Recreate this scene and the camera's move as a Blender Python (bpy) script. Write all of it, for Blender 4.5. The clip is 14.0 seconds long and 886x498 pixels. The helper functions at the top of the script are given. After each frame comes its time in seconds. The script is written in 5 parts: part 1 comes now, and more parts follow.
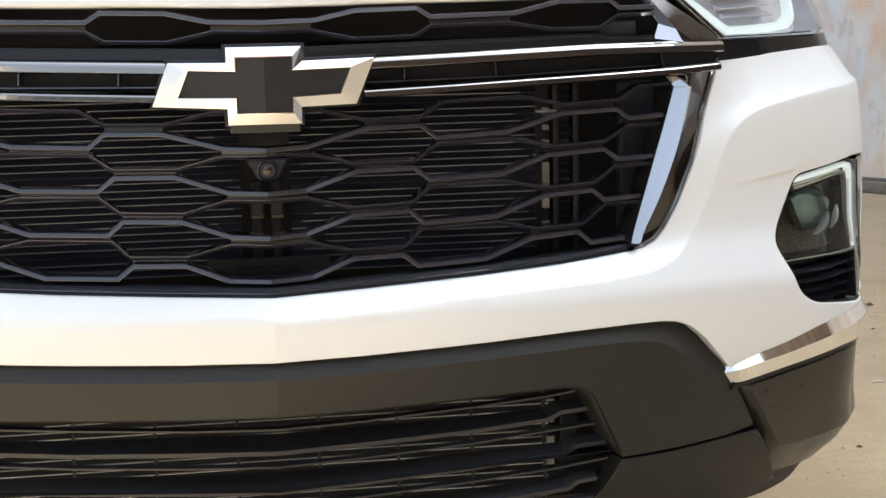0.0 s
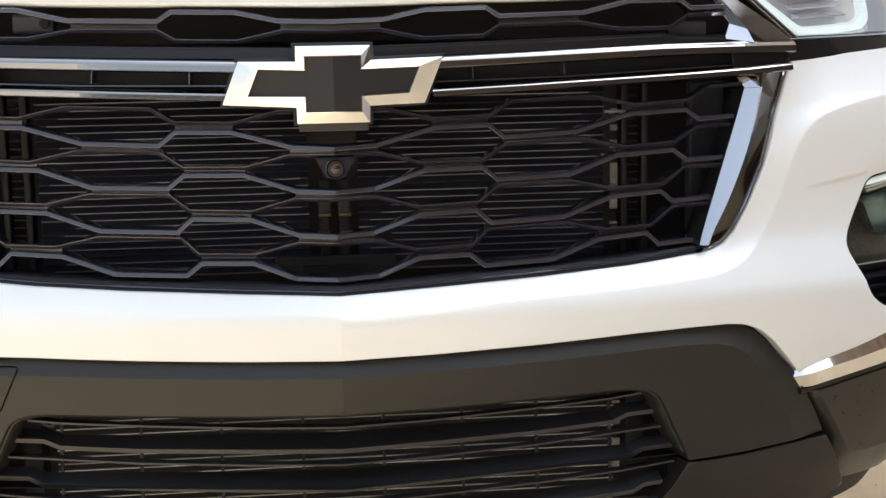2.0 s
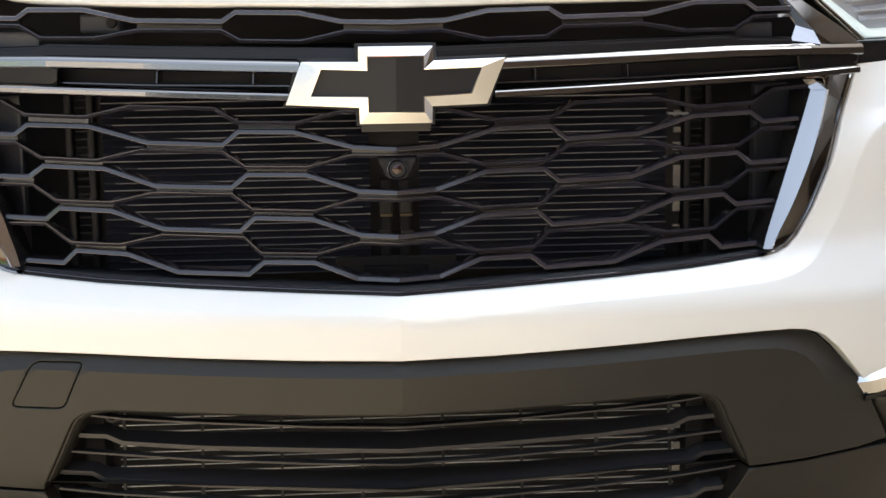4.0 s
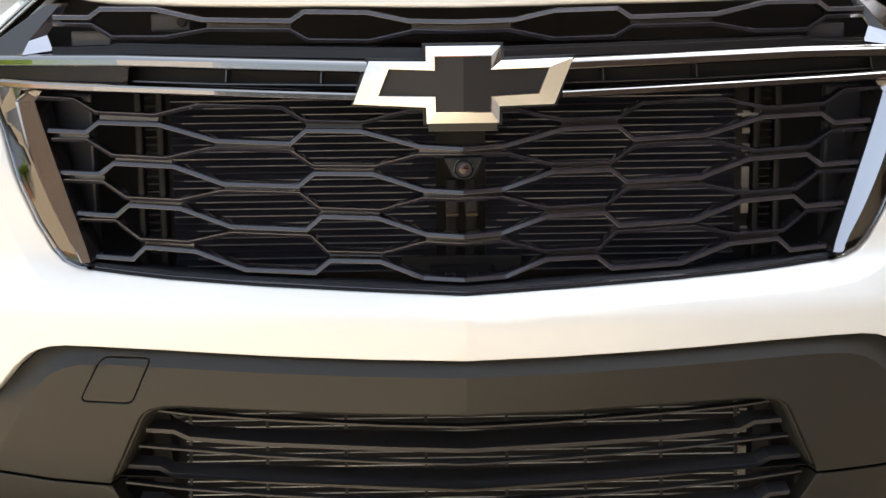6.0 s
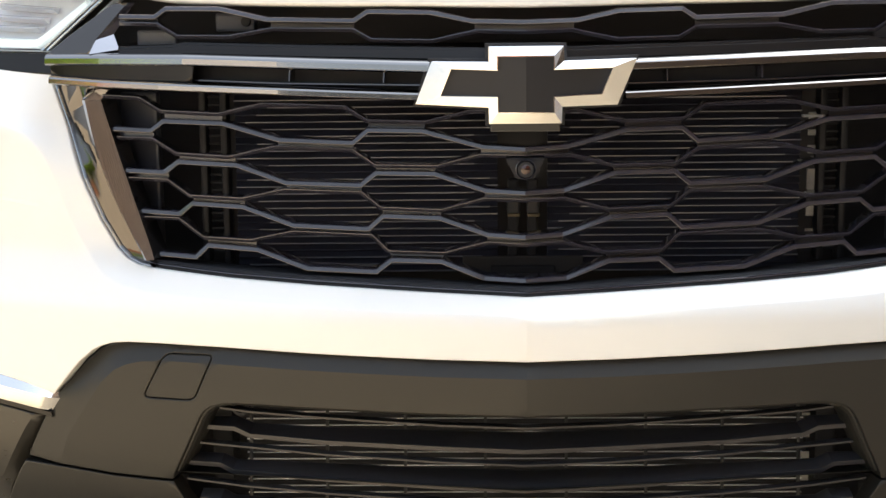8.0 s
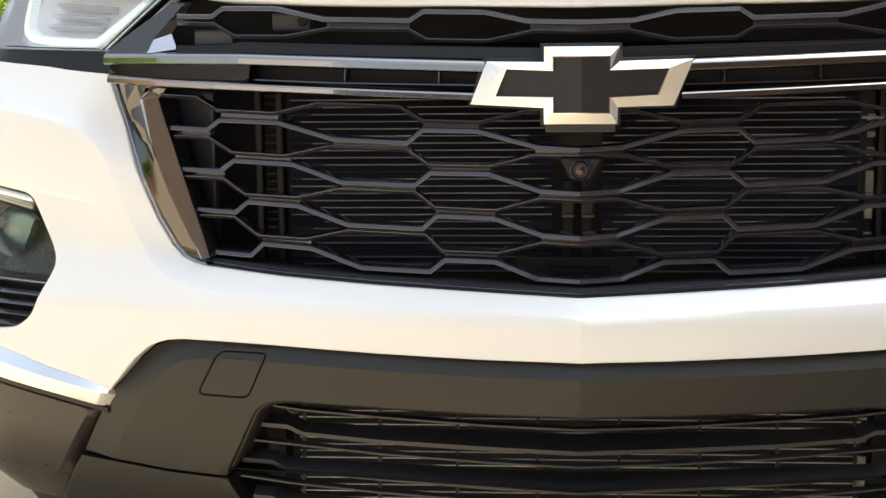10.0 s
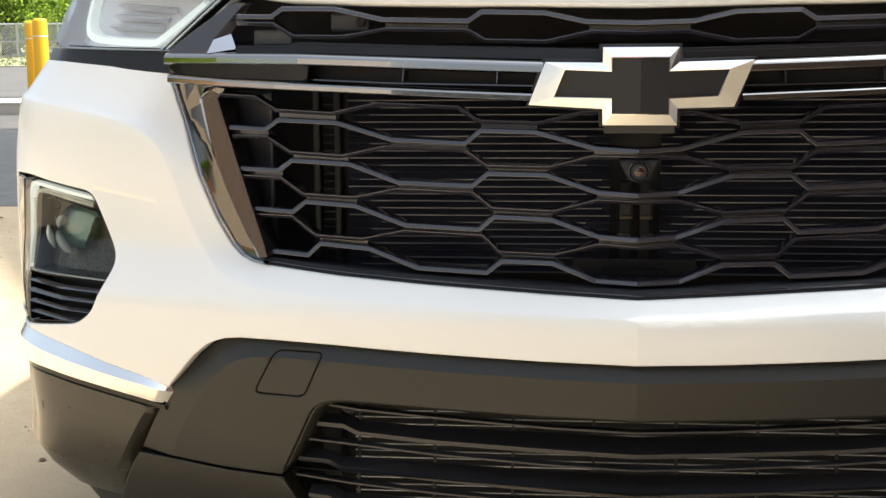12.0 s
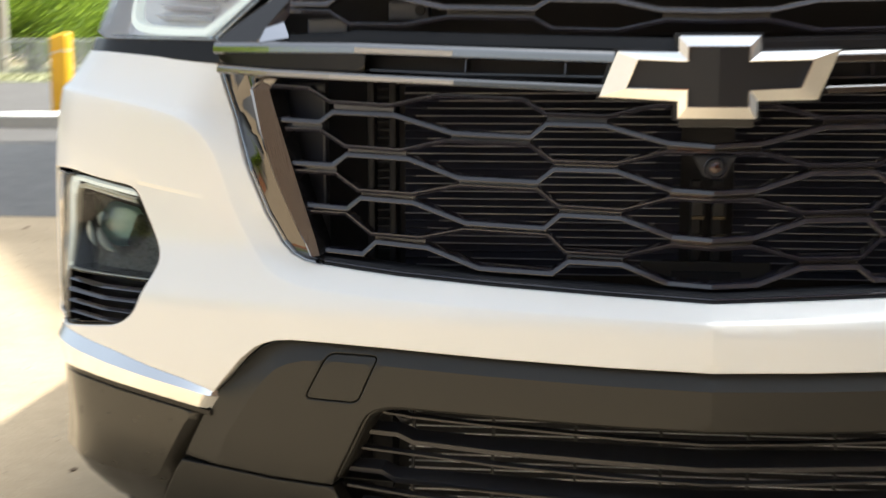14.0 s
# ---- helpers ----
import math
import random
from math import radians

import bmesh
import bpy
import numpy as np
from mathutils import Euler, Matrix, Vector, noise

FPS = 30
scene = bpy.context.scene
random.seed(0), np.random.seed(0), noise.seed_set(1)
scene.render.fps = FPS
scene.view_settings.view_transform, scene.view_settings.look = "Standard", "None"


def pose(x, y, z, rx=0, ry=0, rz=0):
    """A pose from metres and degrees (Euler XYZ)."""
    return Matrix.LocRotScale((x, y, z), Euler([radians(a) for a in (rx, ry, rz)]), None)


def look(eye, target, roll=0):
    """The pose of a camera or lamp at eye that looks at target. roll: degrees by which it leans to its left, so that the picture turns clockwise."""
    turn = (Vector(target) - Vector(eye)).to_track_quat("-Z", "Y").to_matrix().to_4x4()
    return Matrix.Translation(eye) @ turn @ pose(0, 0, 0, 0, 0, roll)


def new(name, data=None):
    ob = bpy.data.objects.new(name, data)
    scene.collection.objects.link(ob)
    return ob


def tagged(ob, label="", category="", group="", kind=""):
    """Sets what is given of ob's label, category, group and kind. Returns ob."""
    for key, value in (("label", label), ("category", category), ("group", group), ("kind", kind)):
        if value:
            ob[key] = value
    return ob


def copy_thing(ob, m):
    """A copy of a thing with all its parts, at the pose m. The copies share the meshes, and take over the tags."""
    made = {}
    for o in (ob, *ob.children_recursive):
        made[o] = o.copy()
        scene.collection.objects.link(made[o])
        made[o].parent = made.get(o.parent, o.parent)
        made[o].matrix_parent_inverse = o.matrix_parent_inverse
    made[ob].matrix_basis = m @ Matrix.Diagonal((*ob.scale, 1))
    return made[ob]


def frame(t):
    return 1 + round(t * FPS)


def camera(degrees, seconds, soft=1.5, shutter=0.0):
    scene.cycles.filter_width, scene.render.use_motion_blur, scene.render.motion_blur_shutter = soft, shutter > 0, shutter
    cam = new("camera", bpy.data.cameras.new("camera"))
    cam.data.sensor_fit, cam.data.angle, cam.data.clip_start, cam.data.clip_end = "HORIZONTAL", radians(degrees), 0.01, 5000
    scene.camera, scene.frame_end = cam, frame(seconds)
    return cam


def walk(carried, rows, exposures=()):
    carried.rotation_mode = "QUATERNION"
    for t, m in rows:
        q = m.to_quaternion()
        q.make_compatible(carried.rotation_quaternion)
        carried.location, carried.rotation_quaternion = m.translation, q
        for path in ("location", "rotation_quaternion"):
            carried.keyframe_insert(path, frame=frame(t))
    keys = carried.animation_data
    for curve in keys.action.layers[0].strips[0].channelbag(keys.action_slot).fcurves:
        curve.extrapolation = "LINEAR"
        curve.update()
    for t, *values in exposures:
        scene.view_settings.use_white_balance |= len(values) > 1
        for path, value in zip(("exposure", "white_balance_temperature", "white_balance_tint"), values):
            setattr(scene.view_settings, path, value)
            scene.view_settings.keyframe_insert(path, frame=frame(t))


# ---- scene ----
# The camera stands on a tripod in front of the car and pans from the car's left corner to its right one.
cam = camera(35.5, 14.0, soft=1.4, shutter=0.5)
ROWS = [
    (0.0, -0.0508, -1.8408, 0.9481, -8.923, -9.092, 1.077),
    (0.5, -0.0521, -1.8402, 0.9477, -8.257, -9.070, 1.042),
    (1.0, -0.0530, -1.8392, 0.9473, -7.558, -9.058, 1.019),
    (1.5, -0.0540, -1.8388, 0.9474, -6.846, -9.046, 0.987),
    (2.0, -0.0541, -1.8388, 0.9478, -6.215, -9.059, 0.938),
    (2.5, -0.0553, -1.8395, 0.9486, -5.559, -9.067, 0.905),
    (3.0, -0.0556, -1.8387, 0.9490, -4.955, -9.059, 0.853),
    (5.5, -0.0593, -1.8365, 0.9491, -1.723, -9.016, 0.682),
    (6.0, -0.0597, -1.8358, 0.9505, -1.049, -9.048, 0.659),
    (6.5, -0.0594, -1.8354, 0.9515, -0.424, -9.068, 0.633),
    (7.0, -0.0610, -1.8341, 0.9518, 0.238, -9.075, 0.610),
    (7.5, -0.0612, -1.8341, 0.9520, 0.839, -9.077, 0.592),
    (8.0, -0.0615, -1.8333, 0.9524, 1.473, -9.079, 0.556),
    (10.5, -0.0622, -1.8317, 0.9521, 4.304, -9.034, 0.461),
    (11.0, -0.0636, -1.8302, 0.9519, 4.900, -9.014, 0.442),
    (11.5, -0.0634, -1.8298, 0.9520, 5.455, -9.015, 0.428),
    (12.0, -0.0649, -1.8297, 0.9516, 6.037, -9.000, 0.396),
    (12.5, -0.0653, -1.8295, 0.9516, 6.578, -8.991, 0.381),
    (13.0, -0.0664, -1.8291, 0.9512, 7.151, -8.979, 0.339),
    (13.5, -0.0674, -1.8283, 0.9507, 7.743, -8.970, 0.291),
    (13.8, -0.0685, -1.8306, 0.9546, 8.093, -9.056, 0.417),
    (13.9, -0.0746, -1.8168, 0.9566, 8.098, -9.187, 0.468),
    (14.0, -0.1322, -1.7455, 0.9103, 6.872, -8.184, -0.027),
]
EXPOSURES = [(0.0, 1.36, 5750, 6), (3.0, 1.33, 5750, 6), (6.5, 1.45, 5880, 7), (10.5, 1.19, 5930, 6), (14.0, 0.97, 5980, 5)]
walk(cam, [(t, pose(x, y, z, 90 + pitch, roll, yaw)) for t, x, y, z, yaw, pitch, roll in ROWS], EXPOSURES)

# ---------------------------------------------------------------- world and sun
TO_SUN = Vector((0.485, 0.17, 0.85)).normalized()
world = bpy.data.worlds.new("world")
scene.world = world
world.use_nodes = True
wn = world.node_tree.nodes
sky = wn.new("ShaderNodeTexSky")
sky.sky_type, sky.sun_disc = "NISHITA", False
sky.sun_elevation = math.asin(TO_SUN.z)
sky.sun_rotation = math.atan2(TO_SUN.x, TO_SUN.y)
sky.dust_density, sky.air_density, sky.ozone_density = 7.0, 1.2, 0.6
haze = wn.new("ShaderNodeHueSaturation")  # a milky summer sky
haze.inputs["Saturation"].default_value = 0.33
world.node_tree.links.new(sky.outputs[0], haze.inputs["Color"])
world.node_tree.links.new(haze.outputs[0], wn["Background"].inputs[0])
wn["Background"].inputs[1].default_value = 0.15
sun = new("sun", bpy.data.lights.new("sun", "SUN"))
sun.data.energy, sun.data.angle, sun.data.color = 4.1, radians(1.0), (1.0, 0.90, 0.77)
sun.matrix_world = look(TO_SUN * 30, (0, 0, 0))


# ---------------------------------------------------------------- materials
def material(name, color, rough=0.5, metal=0.0, coat=0.0, vary=0.0, scale=8.0, bump=0.0, bump_scale=80.0, tint=None, grit=0.0, **more):
    """A principled material whose colour wanders between color and tint by noise at two scales, with fine relief."""
    m = bpy.data.materials.new(name)
    m.use_nodes = True
    n, l = m.node_tree.nodes, m.node_tree.links
    b = n["Principled BSDF"]
    b.inputs["Base Color"].default_value = (*color, 1)
    b.inputs["Roughness"].default_value, b.inputs["Metallic"].default_value = rough, metal
    b.inputs["Coat Weight"].default_value, b.inputs["Coat Roughness"].default_value = coat, 0.05
    for k, v in more.items():
        b.inputs[k.replace("_", " ")].default_value = v
    co = n.new("ShaderNodeTexCoord")
    if vary:
        mixed = None
        for sc, amount in ((scale, 1.0), (scale * 9.7, 0.6), (scale * 70, grit)):
            if not amount:
                continue
            t = n.new("ShaderNodeTexNoise")
            t.inputs["Scale"].default_value, t.inputs["Detail"].default_value, t.inputs["Roughness"].default_value = sc, 6, 0.62
            l.new(co.outputs["Object"], t.inputs["Vector"])
            r = n.new("ShaderNodeMapRange")
            r.inputs[1].default_value, r.inputs[2].default_value, r.inputs[4].default_value = 0.32, 0.68, vary * amount
            l.new(t.outputs[0], r.inputs[0])
            x = n.new("ShaderNodeMix")
            x.data_type = "RGBA"
            l.new(r.outputs[0], x.inputs["Factor"])
            if mixed:
                l.new(mixed, x.inputs["A"])
            else:
                x.inputs["A"].default_value = (*color, 1)
            x.inputs["B"].default_value = (*(tint or [c * 0.6 for c in color]), 1)
            mixed = x.outputs["Result"]
        l.new(mixed, b.inputs["Base Color"])
        rr = n.new("ShaderNodeMapRange")
        rr.inputs[3].default_value, rr.inputs[4].default_value = max(rough - 0.08, 0.02), min(rough + 0.08, 1)
        l.new(t.outputs[0], rr.inputs[0])
        l.new(rr.outputs[0], b.inputs["Roughness"])
    if bump:
        t = n.new("ShaderNodeTexNoise")
        t.inputs["Scale"].default_value, t.inputs["Detail"].default_value = bump_scale, 4
        l.new(co.outputs["Object"], t.inputs["Vector"])
        u = n.new("ShaderNodeBump")
        u.inputs["Strength"].default_value, u.inputs["Distance"].default_value = bump, 0.004
        l.new(t.outputs[0], u.inputs["Height"])
        l.new(u.outputs[0], b.inputs["Normal"])
    return m


WHITE = material("white_paint", (0.802, 0.832, 0.862), 0.32, coat=0.8, vary=0.05, scale=2.5, tint=(0.77, 0.795, 0.815), Coat_Roughness=0.14)
CHROME = material("chrome", (0.93, 0.93, 0.93), 0.05, 1.0, vary=0.12, scale=14, tint=(0.84, 0.83, 0.82))
DARK_CHROME = material("dark_chrome", (0.135, 0.127, 0.122), 0.05, 1.0, vary=0.15, scale=10)
BLADE_CHROME = material("satin_chrome", (0.53, 0.53, 0.56), 0.05, 1.0, vary=0.15, scale=14, tint=(0.46, 0.455, 0.47))
EDGE_CHROME = material("edge_chrome", (0.40, 0.40, 0.40), 0.12, 1.0, vary=0.15, scale=12)
BAR_CHROME = material("bar_chrome", (0.37, 0.362, 0.358), 0.07, 1.0, vary=0.15, scale=12, tint=(0.30, 0.293, 0.29))
GLOSS = material("gloss_black", (0.010, 0.010, 0.0115), 0.06, coat=0.05, vary=0.2, scale=6, tint=(0.013, 0.013, 0.0140), Specular_IOR_Level=0.29)
MESH_PLASTIC = material("satin_black_plastic", (0.0222, 0.0220, 0.0330), 0.2, coat=1.0, vary=0.25, scale=1.5, tint=(0.0298, 0.0294, 0.0420))
CLADDING = material("grained_black_plastic", (0.0158, 0.0158, 0.0148), 0.42, vary=0.2, scale=5, tint=(0.0206, 0.0206, 0.0194), bump=0.06, bump_scale=900, Specular_IOR_Level=0.44)
DEEP = material("matt_black_plastic", (0.0205, 0.0218, 0.0285), 0.6, vary=0.3, scale=9, tint=(0.027, 0.0288, 0.037))
# Near-black for recessed parts: their shade is put into the colour.
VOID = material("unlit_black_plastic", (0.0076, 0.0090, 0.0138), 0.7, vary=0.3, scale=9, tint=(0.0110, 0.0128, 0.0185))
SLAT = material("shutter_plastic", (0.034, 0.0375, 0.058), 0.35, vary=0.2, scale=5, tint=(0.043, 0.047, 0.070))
# Pale grey that puts the light on the slats' front edges into the colour.
LIP_GLINT = material("slat_edge_glint", (0.25, 0.262, 0.315), 0.3, vary=0.7, scale=9, tint=(0.085, 0.089, 0.112))
WIRE = material("satin_wire", (0.72, 0.74, 0.80), 0.3, 0.2, vary=0.3, scale=40, tint=(0.2, 0.195, 0.19))
INTAKE_PLASTIC = material("intake_plastic", (0.035, 0.0355, 0.0415), 0.4, vary=0.2, scale=12, tint=(0.044, 0.0445, 0.051))
PLATE = material("plate_plastic", (0.098, 0.110, 0.148), 0.42, vary=0.3, scale=9, tint=(0.055, 0.061, 0.080))
GUIDE_PLASTIC = material("air_guide_plastic", (0.036, 0.040, 0.054), 0.4, vary=0.3, scale=9, tint=(0.028, 0.031, 0.041))
COOLER = material("cooler_black", (0.0115, 0.0130, 0.0185), 0.5, vary=0.3, scale=9, tint=(0.016, 0.018, 0.025))
UPRIGHT = material("upright_plastic", (0.045, 0.046, 0.052), 0.45, vary=0.4, scale=30, tint=(0.02, 0.02, 0.024))
GREY_PLASTIC = material("grey_plastic", (0.024, 0.0248, 0.0275), 0.5, vary=0.4, scale=18, tint=(0.020, 0.0207, 0.023))
ALUMINIUM = material("bare_aluminium", (0.31, 0.313, 0.315), 0.42, 0.6, vary=0.5, scale=40, tint=(0.15, 0.151, 0.152))
EMBLEM_BLACK = material("emblem_black", (0.0130, 0.0146, 0.0205), 0.4, vary=0.1, scale=5, Specular_IOR_Level=0.4)


def clear_shell(name, bend):
    """A thin clear cover: it lets light straight through and mirrors a little of it at its surface."""
    m = bpy.data.materials.new(name)
    m.use_nodes = True
    n, l = m.node_tree.nodes, m.node_tree.links
    n.clear()
    out, mix, see, gloss, fr = (n.new("ShaderNode" + k) for k in ("OutputMaterial", "MixShader", "BsdfTransparent", "BsdfGlossy", "Fresnel"))
    see.inputs["Color"].default_value = (0.93, 0.95, 0.94, 1)
    gloss.inputs["Roughness"].default_value = 0.03
    fr.inputs["IOR"].default_value = bend
    l.new(fr.outputs[0], mix.inputs[0])
    l.new(see.outputs[0], mix.inputs[1])
    l.new(gloss.outputs[0], mix.inputs[2])
    l.new(mix.outputs[0], out.inputs["Surface"])
    return m


LENS = clear_shell("clear_lens", 1.32)
FOG_LENS = clear_shell("coated_clear_lens", 1.38)
BALL_GLASS = clear_shell("projector_glass", 1.75)
# Whitish colour of the highlights modelled as leaves at the projector.
GLINT_WHITE = material("projector_glint_white", (0.90, 0.97, 0.95), 0.12, coat=0.6, vary=0.5, scale=60, tint=(0.55, 0.64, 0.63))
LAMP_RING = material("dull_lamp_ring", (0.30, 0.32, 0.31), 0.3, 0.6)
REFLECTOR = material("silvered_reflector", (0.78, 0.79, 0.80), 0.16, 1.0, vary=0.3, scale=50, tint=(0.45, 0.46, 0.47))
LAMP_DARK = material("lamp_housing", (0.026, 0.021, 0.015), 0.3, vary=0.4, scale=14, tint=(0.016, 0.013, 0.009))
LIGHT_GUIDE = material("light_guide", (0.9, 0.89, 0.83), 0.2, coat=0.8, vary=0.4, scale=60, tint=(0.66, 0.64, 0.56), Emission_Color=(1.0, 0.99, 0.88, 1), Emission_Strength=0.26)
HEAD_GUIDE = material("lit_light_guide", (0.86, 0.88, 0.86), 0.25, coat=0.6, vary=0.2, scale=60, tint=(0.7, 0.74, 0.7), Emission_Color=(0.97, 1.0, 0.93, 1), Emission_Strength=0.24)
LAMP_SILVER = material("silvered_lamp_bowl", (0.93, 0.92, 0.97), 0.24, 0.2, vary=0.3, scale=12, tint=(0.80, 0.80, 0.90))
GUIDE_BED = material("cream_lamp_trim", (0.78, 0.75, 0.66), 0.25, 0.35, vary=0.3, scale=30, tint=(0.42, 0.40, 0.33))
GUIDE_TICK = material("guide_tick", (0.36, 0.34, 0.27), 0.3, 0.3)
# Housing brown that puts the ground's reflection in the fog lens into the colour.
LAMP_BED = material("lens_reflection_brown", (0.14, 0.122, 0.085), 0.28, 0.4, vary=0.8, scale=22, tint=(0.05, 0.045, 0.032))
LAMP_GREY = material("grey_lamp_trim", (0.36, 0.34, 0.32), 0.2, 0.7, coat=0.6, vary=0.2, scale=20)
RED_GLASS = material("camera_glass", (0.03, 0.008, 0.006), 0.08, coat=0.5)
RUBBER = material("tyre_rubber", (0.02, 0.02, 0.02), 0.8, vary=0.3, scale=30)
PIN_TAN = material("zinc_pin", (0.12, 0.098, 0.062), 0.4, 0.5, vary=0.3, scale=40)
DISH = material("teal_lamp_dish", (0.58, 0.80, 0.74), 0.3, 0.1, vary=0.6, scale=40, tint=(0.26, 0.40, 0.37))
GLASS_DARK = material("tinted_glass", (0.012, 0.016, 0.017), 0.04, coat=1.0)

CONCRETE = material("concrete", (0.685, 0.550, 0.368), 0.9, vary=0.9, scale=2.0, tint=(0.41, 0.314, 0.197), grit=1.0, bump=0.8, bump_scale=60)
ASPHALT = material("asphalt", (0.04, 0.04, 0.043), 0.9, vary=1.0, scale=4.5, tint=(0.17, 0.165, 0.158), grit=0.8, bump=0.8, bump_scale=50)
OLD_ASPHALT = material("worn_asphalt", (0.125, 0.115, 0.106), 0.92, vary=0.8, scale=0.8, tint=(0.08, 0.074, 0.068), bump=0.5, bump_scale=40)
KERB = material("painted_kerb", (0.74, 0.73, 0.70), 0.8, vary=0.4, scale=3, tint=(0.6, 0.58, 0.53), bump=0.4, bump_scale=40)
KERB_SIDE = material("kerb_concrete", (0.56, 0.52, 0.46), 0.9, vary=0.5, scale=4, tint=(0.40, 0.37, 0.32), bump=0.4)
STAINED_BASE = material("stained_plinth", (0.42, 0.36, 0.29), 0.9, vary=1.0, scale=5, tint=(0.13, 0.115, 0.10), bump=0.6, bump_scale=30)
DARK_BASE = material("dark_base_course", (0.16, 0.15, 0.14), 0.9, vary=0.8, scale=7, tint=(0.30, 0.27, 0.23))
SIDE_PLASTIC = material("scuffed_black_plastic", (0.0155, 0.0150, 0.0126), 0.3, coat=0.28, vary=0.35, scale=7, tint=(0.026, 0.023, 0.019), bump=0.05, bump_scale=700, Coat_Roughness=0.22)
YELLOW = material("yellow_bollard_sleeve", (0.85, 0.46, 0.01), 0.45, vary=0.15, scale=4, tint=(0.7, 0.36, 0.01))
WHITE_TAPE = material("white_tape", (0.8, 0.78, 0.7), 0.5)
GALVANISED = material("galvanised_steel", (0.48, 0.48, 0.46), 0.5, 0.2, vary=0.4, scale=8)
TIMBER = material("creosoted_timber", (0.12, 0.06, 0.045), 0.85, vary=0.6, scale=6, tint=(0.13, 0.08, 0.05), bump=0.6, bump_scale=20)
TRIM = material("beige_trim", (0.36, 0.315, 0.255), 0.6, vary=0.2, scale=2)
SIDING = material("grey_metal_siding", (0.36, 0.335, 0.305), 0.6, vary=0.3, scale=1.2, tint=(0.42, 0.39, 0.36))
TAN_WALL = material("tan_render", (0.52, 0.395, 0.28), 0.85, vary=0.4, scale=0.8, tint=(0.44, 0.33, 0.23), bump=0.3)
GRASS = material("grass", (0.38, 0.345, 0.24), 0.9, vary=0.9, scale=0.5, tint=(0.27, 0.28, 0.12))
LEAF = material("foliage", (0.105, 0.195, 0.03), 0.65, vary=0.7, scale=1.2, tint=(0.20, 0.27, 0.05))
_n, _l = LEAF.node_tree.nodes, LEAF.node_tree.links
_t, _m = _n.new("ShaderNodeBsdfTranslucent"), _n.new("ShaderNodeMixShader")
_t.inputs["Color"].default_value, _m.inputs[0].default_value = (0.40, 0.52, 0.06, 1), 0.6
_l.new(_n["Principled BSDF"].outputs[0], _m.inputs[1])
_l.new(_t.outputs[0], _m.inputs[2])
_l.new(_m.outputs[0], _n["Material Output"].inputs["Surface"])
TUFT = material("dry_grass_blades", (0.25, 0.235, 0.135), 0.8, vary=0.9, scale=0.7, tint=(0.18, 0.20, 0.085))
BARK = material("bark", (0.10, 0.075, 0.055), 0.9, vary=0.5, scale=8, bump=0.5, bump_scale=20)
DRY_LEAF = material("dry_leaf", (0.10, 0.06, 0.03), 0.8, vary=0.5, scale=30, tint=(0.22, 0.12, 0.05))
RIB_BROWN = material("brown_rib", (0.18, 0.120, 0.078), 0.7, vary=0.4, scale=1.5, tint=(0.12, 0.08, 0.055))
REFLECTED_DARK = material("dark_brown_panel", (0.080, 0.055, 0.040), 0.75, vary=0.5, scale=1.5, tint=(0.11, 0.078, 0.056))
BRICK = material("orange_brick", (0.44, 0.175, 0.085), 0.85, vary=0.6, scale=1.5, tint=(0.30, 0.13, 0.065), bump=0.4, bump_scale=12)
GREY_WALL = material("grey_render", (0.30, 0.275, 0.25), 0.85, vary=0.6, scale=0.6, tint=(0.20, 0.185, 0.17), bump=0.3)
GRIT = material("sand_grit", (0.16, 0.12, 0.08), 0.9, vary=1.0, scale=9, tint=(0.62, 0.52, 0.38))
PALE_CHIP = material("pale_chip", (0.7, 0.66, 0.58), 0.8, vary=0.3, scale=30)


def stained_wall():
    """Old whitewash with blue-grey and rust-coloured patches, running downwards."""
    m = material("stained_whitewash", (0.95, 0.915, 0.85), 0.85, bump=0.4, bump_scale=25)
    n, l = m.node_tree.nodes, m.node_tree.links
    co = n.new("ShaderNodeTexCoord")
    mp = n.new("ShaderNodeMapping")
    mp.inputs["Scale"].default_value = (1.0, 1.0, 0.55)
    l.new(co.outputs["Object"], mp.inputs["Vector"])
    last = None
    for sc, lo, hi, col, seed in ((1.6, 0.48, 0.6, (0.80, 0.83, 0.92), 0.0), (2.4, 0.50, 0.6, (0.88, 0.60, 0.40), 4.1), (5.5, 0.48, 0.62, (0.93, 0.91, 0.87), 8.3), (11.0, 0.57, 0.68, (0.70, 0.65, 0.60), 2.2), (30.0, 0.60, 0.74, (0.62, 0.50, 0.40), 6.2)):
        t = n.new("ShaderNodeTexNoise")
        t.noise_dimensions = "4D"
        t.inputs["W"].default_value, t.inputs["Scale"].default_value, t.inputs["Detail"].default_value = seed, sc, 8
        l.new(mp.outputs[0], t.inputs["Vector"])
        r = n.new("ShaderNodeMapRange")
        r.inputs[1].default_value, r.inputs[2].default_value, r.inputs[4].default_value = lo, hi, 0.75
        l.new(t.outputs[0], r.inputs[0])
        x = n.new("ShaderNodeMix")
        x.data_type = "RGBA"
        l.new(r.outputs[0], x.inputs["Factor"])
        if last:
            l.new(last, x.inputs["A"])
        else:
            x.inputs["A"].default_value = (0.95, 0.915, 0.85, 1)
        x.inputs["B"].default_value = (*col, 1)
        last = x.outputs["Result"]
    l.new(last, n["Principled BSDF"].inputs["Base Color"])
    return m


WHITEWASH = stained_wall()


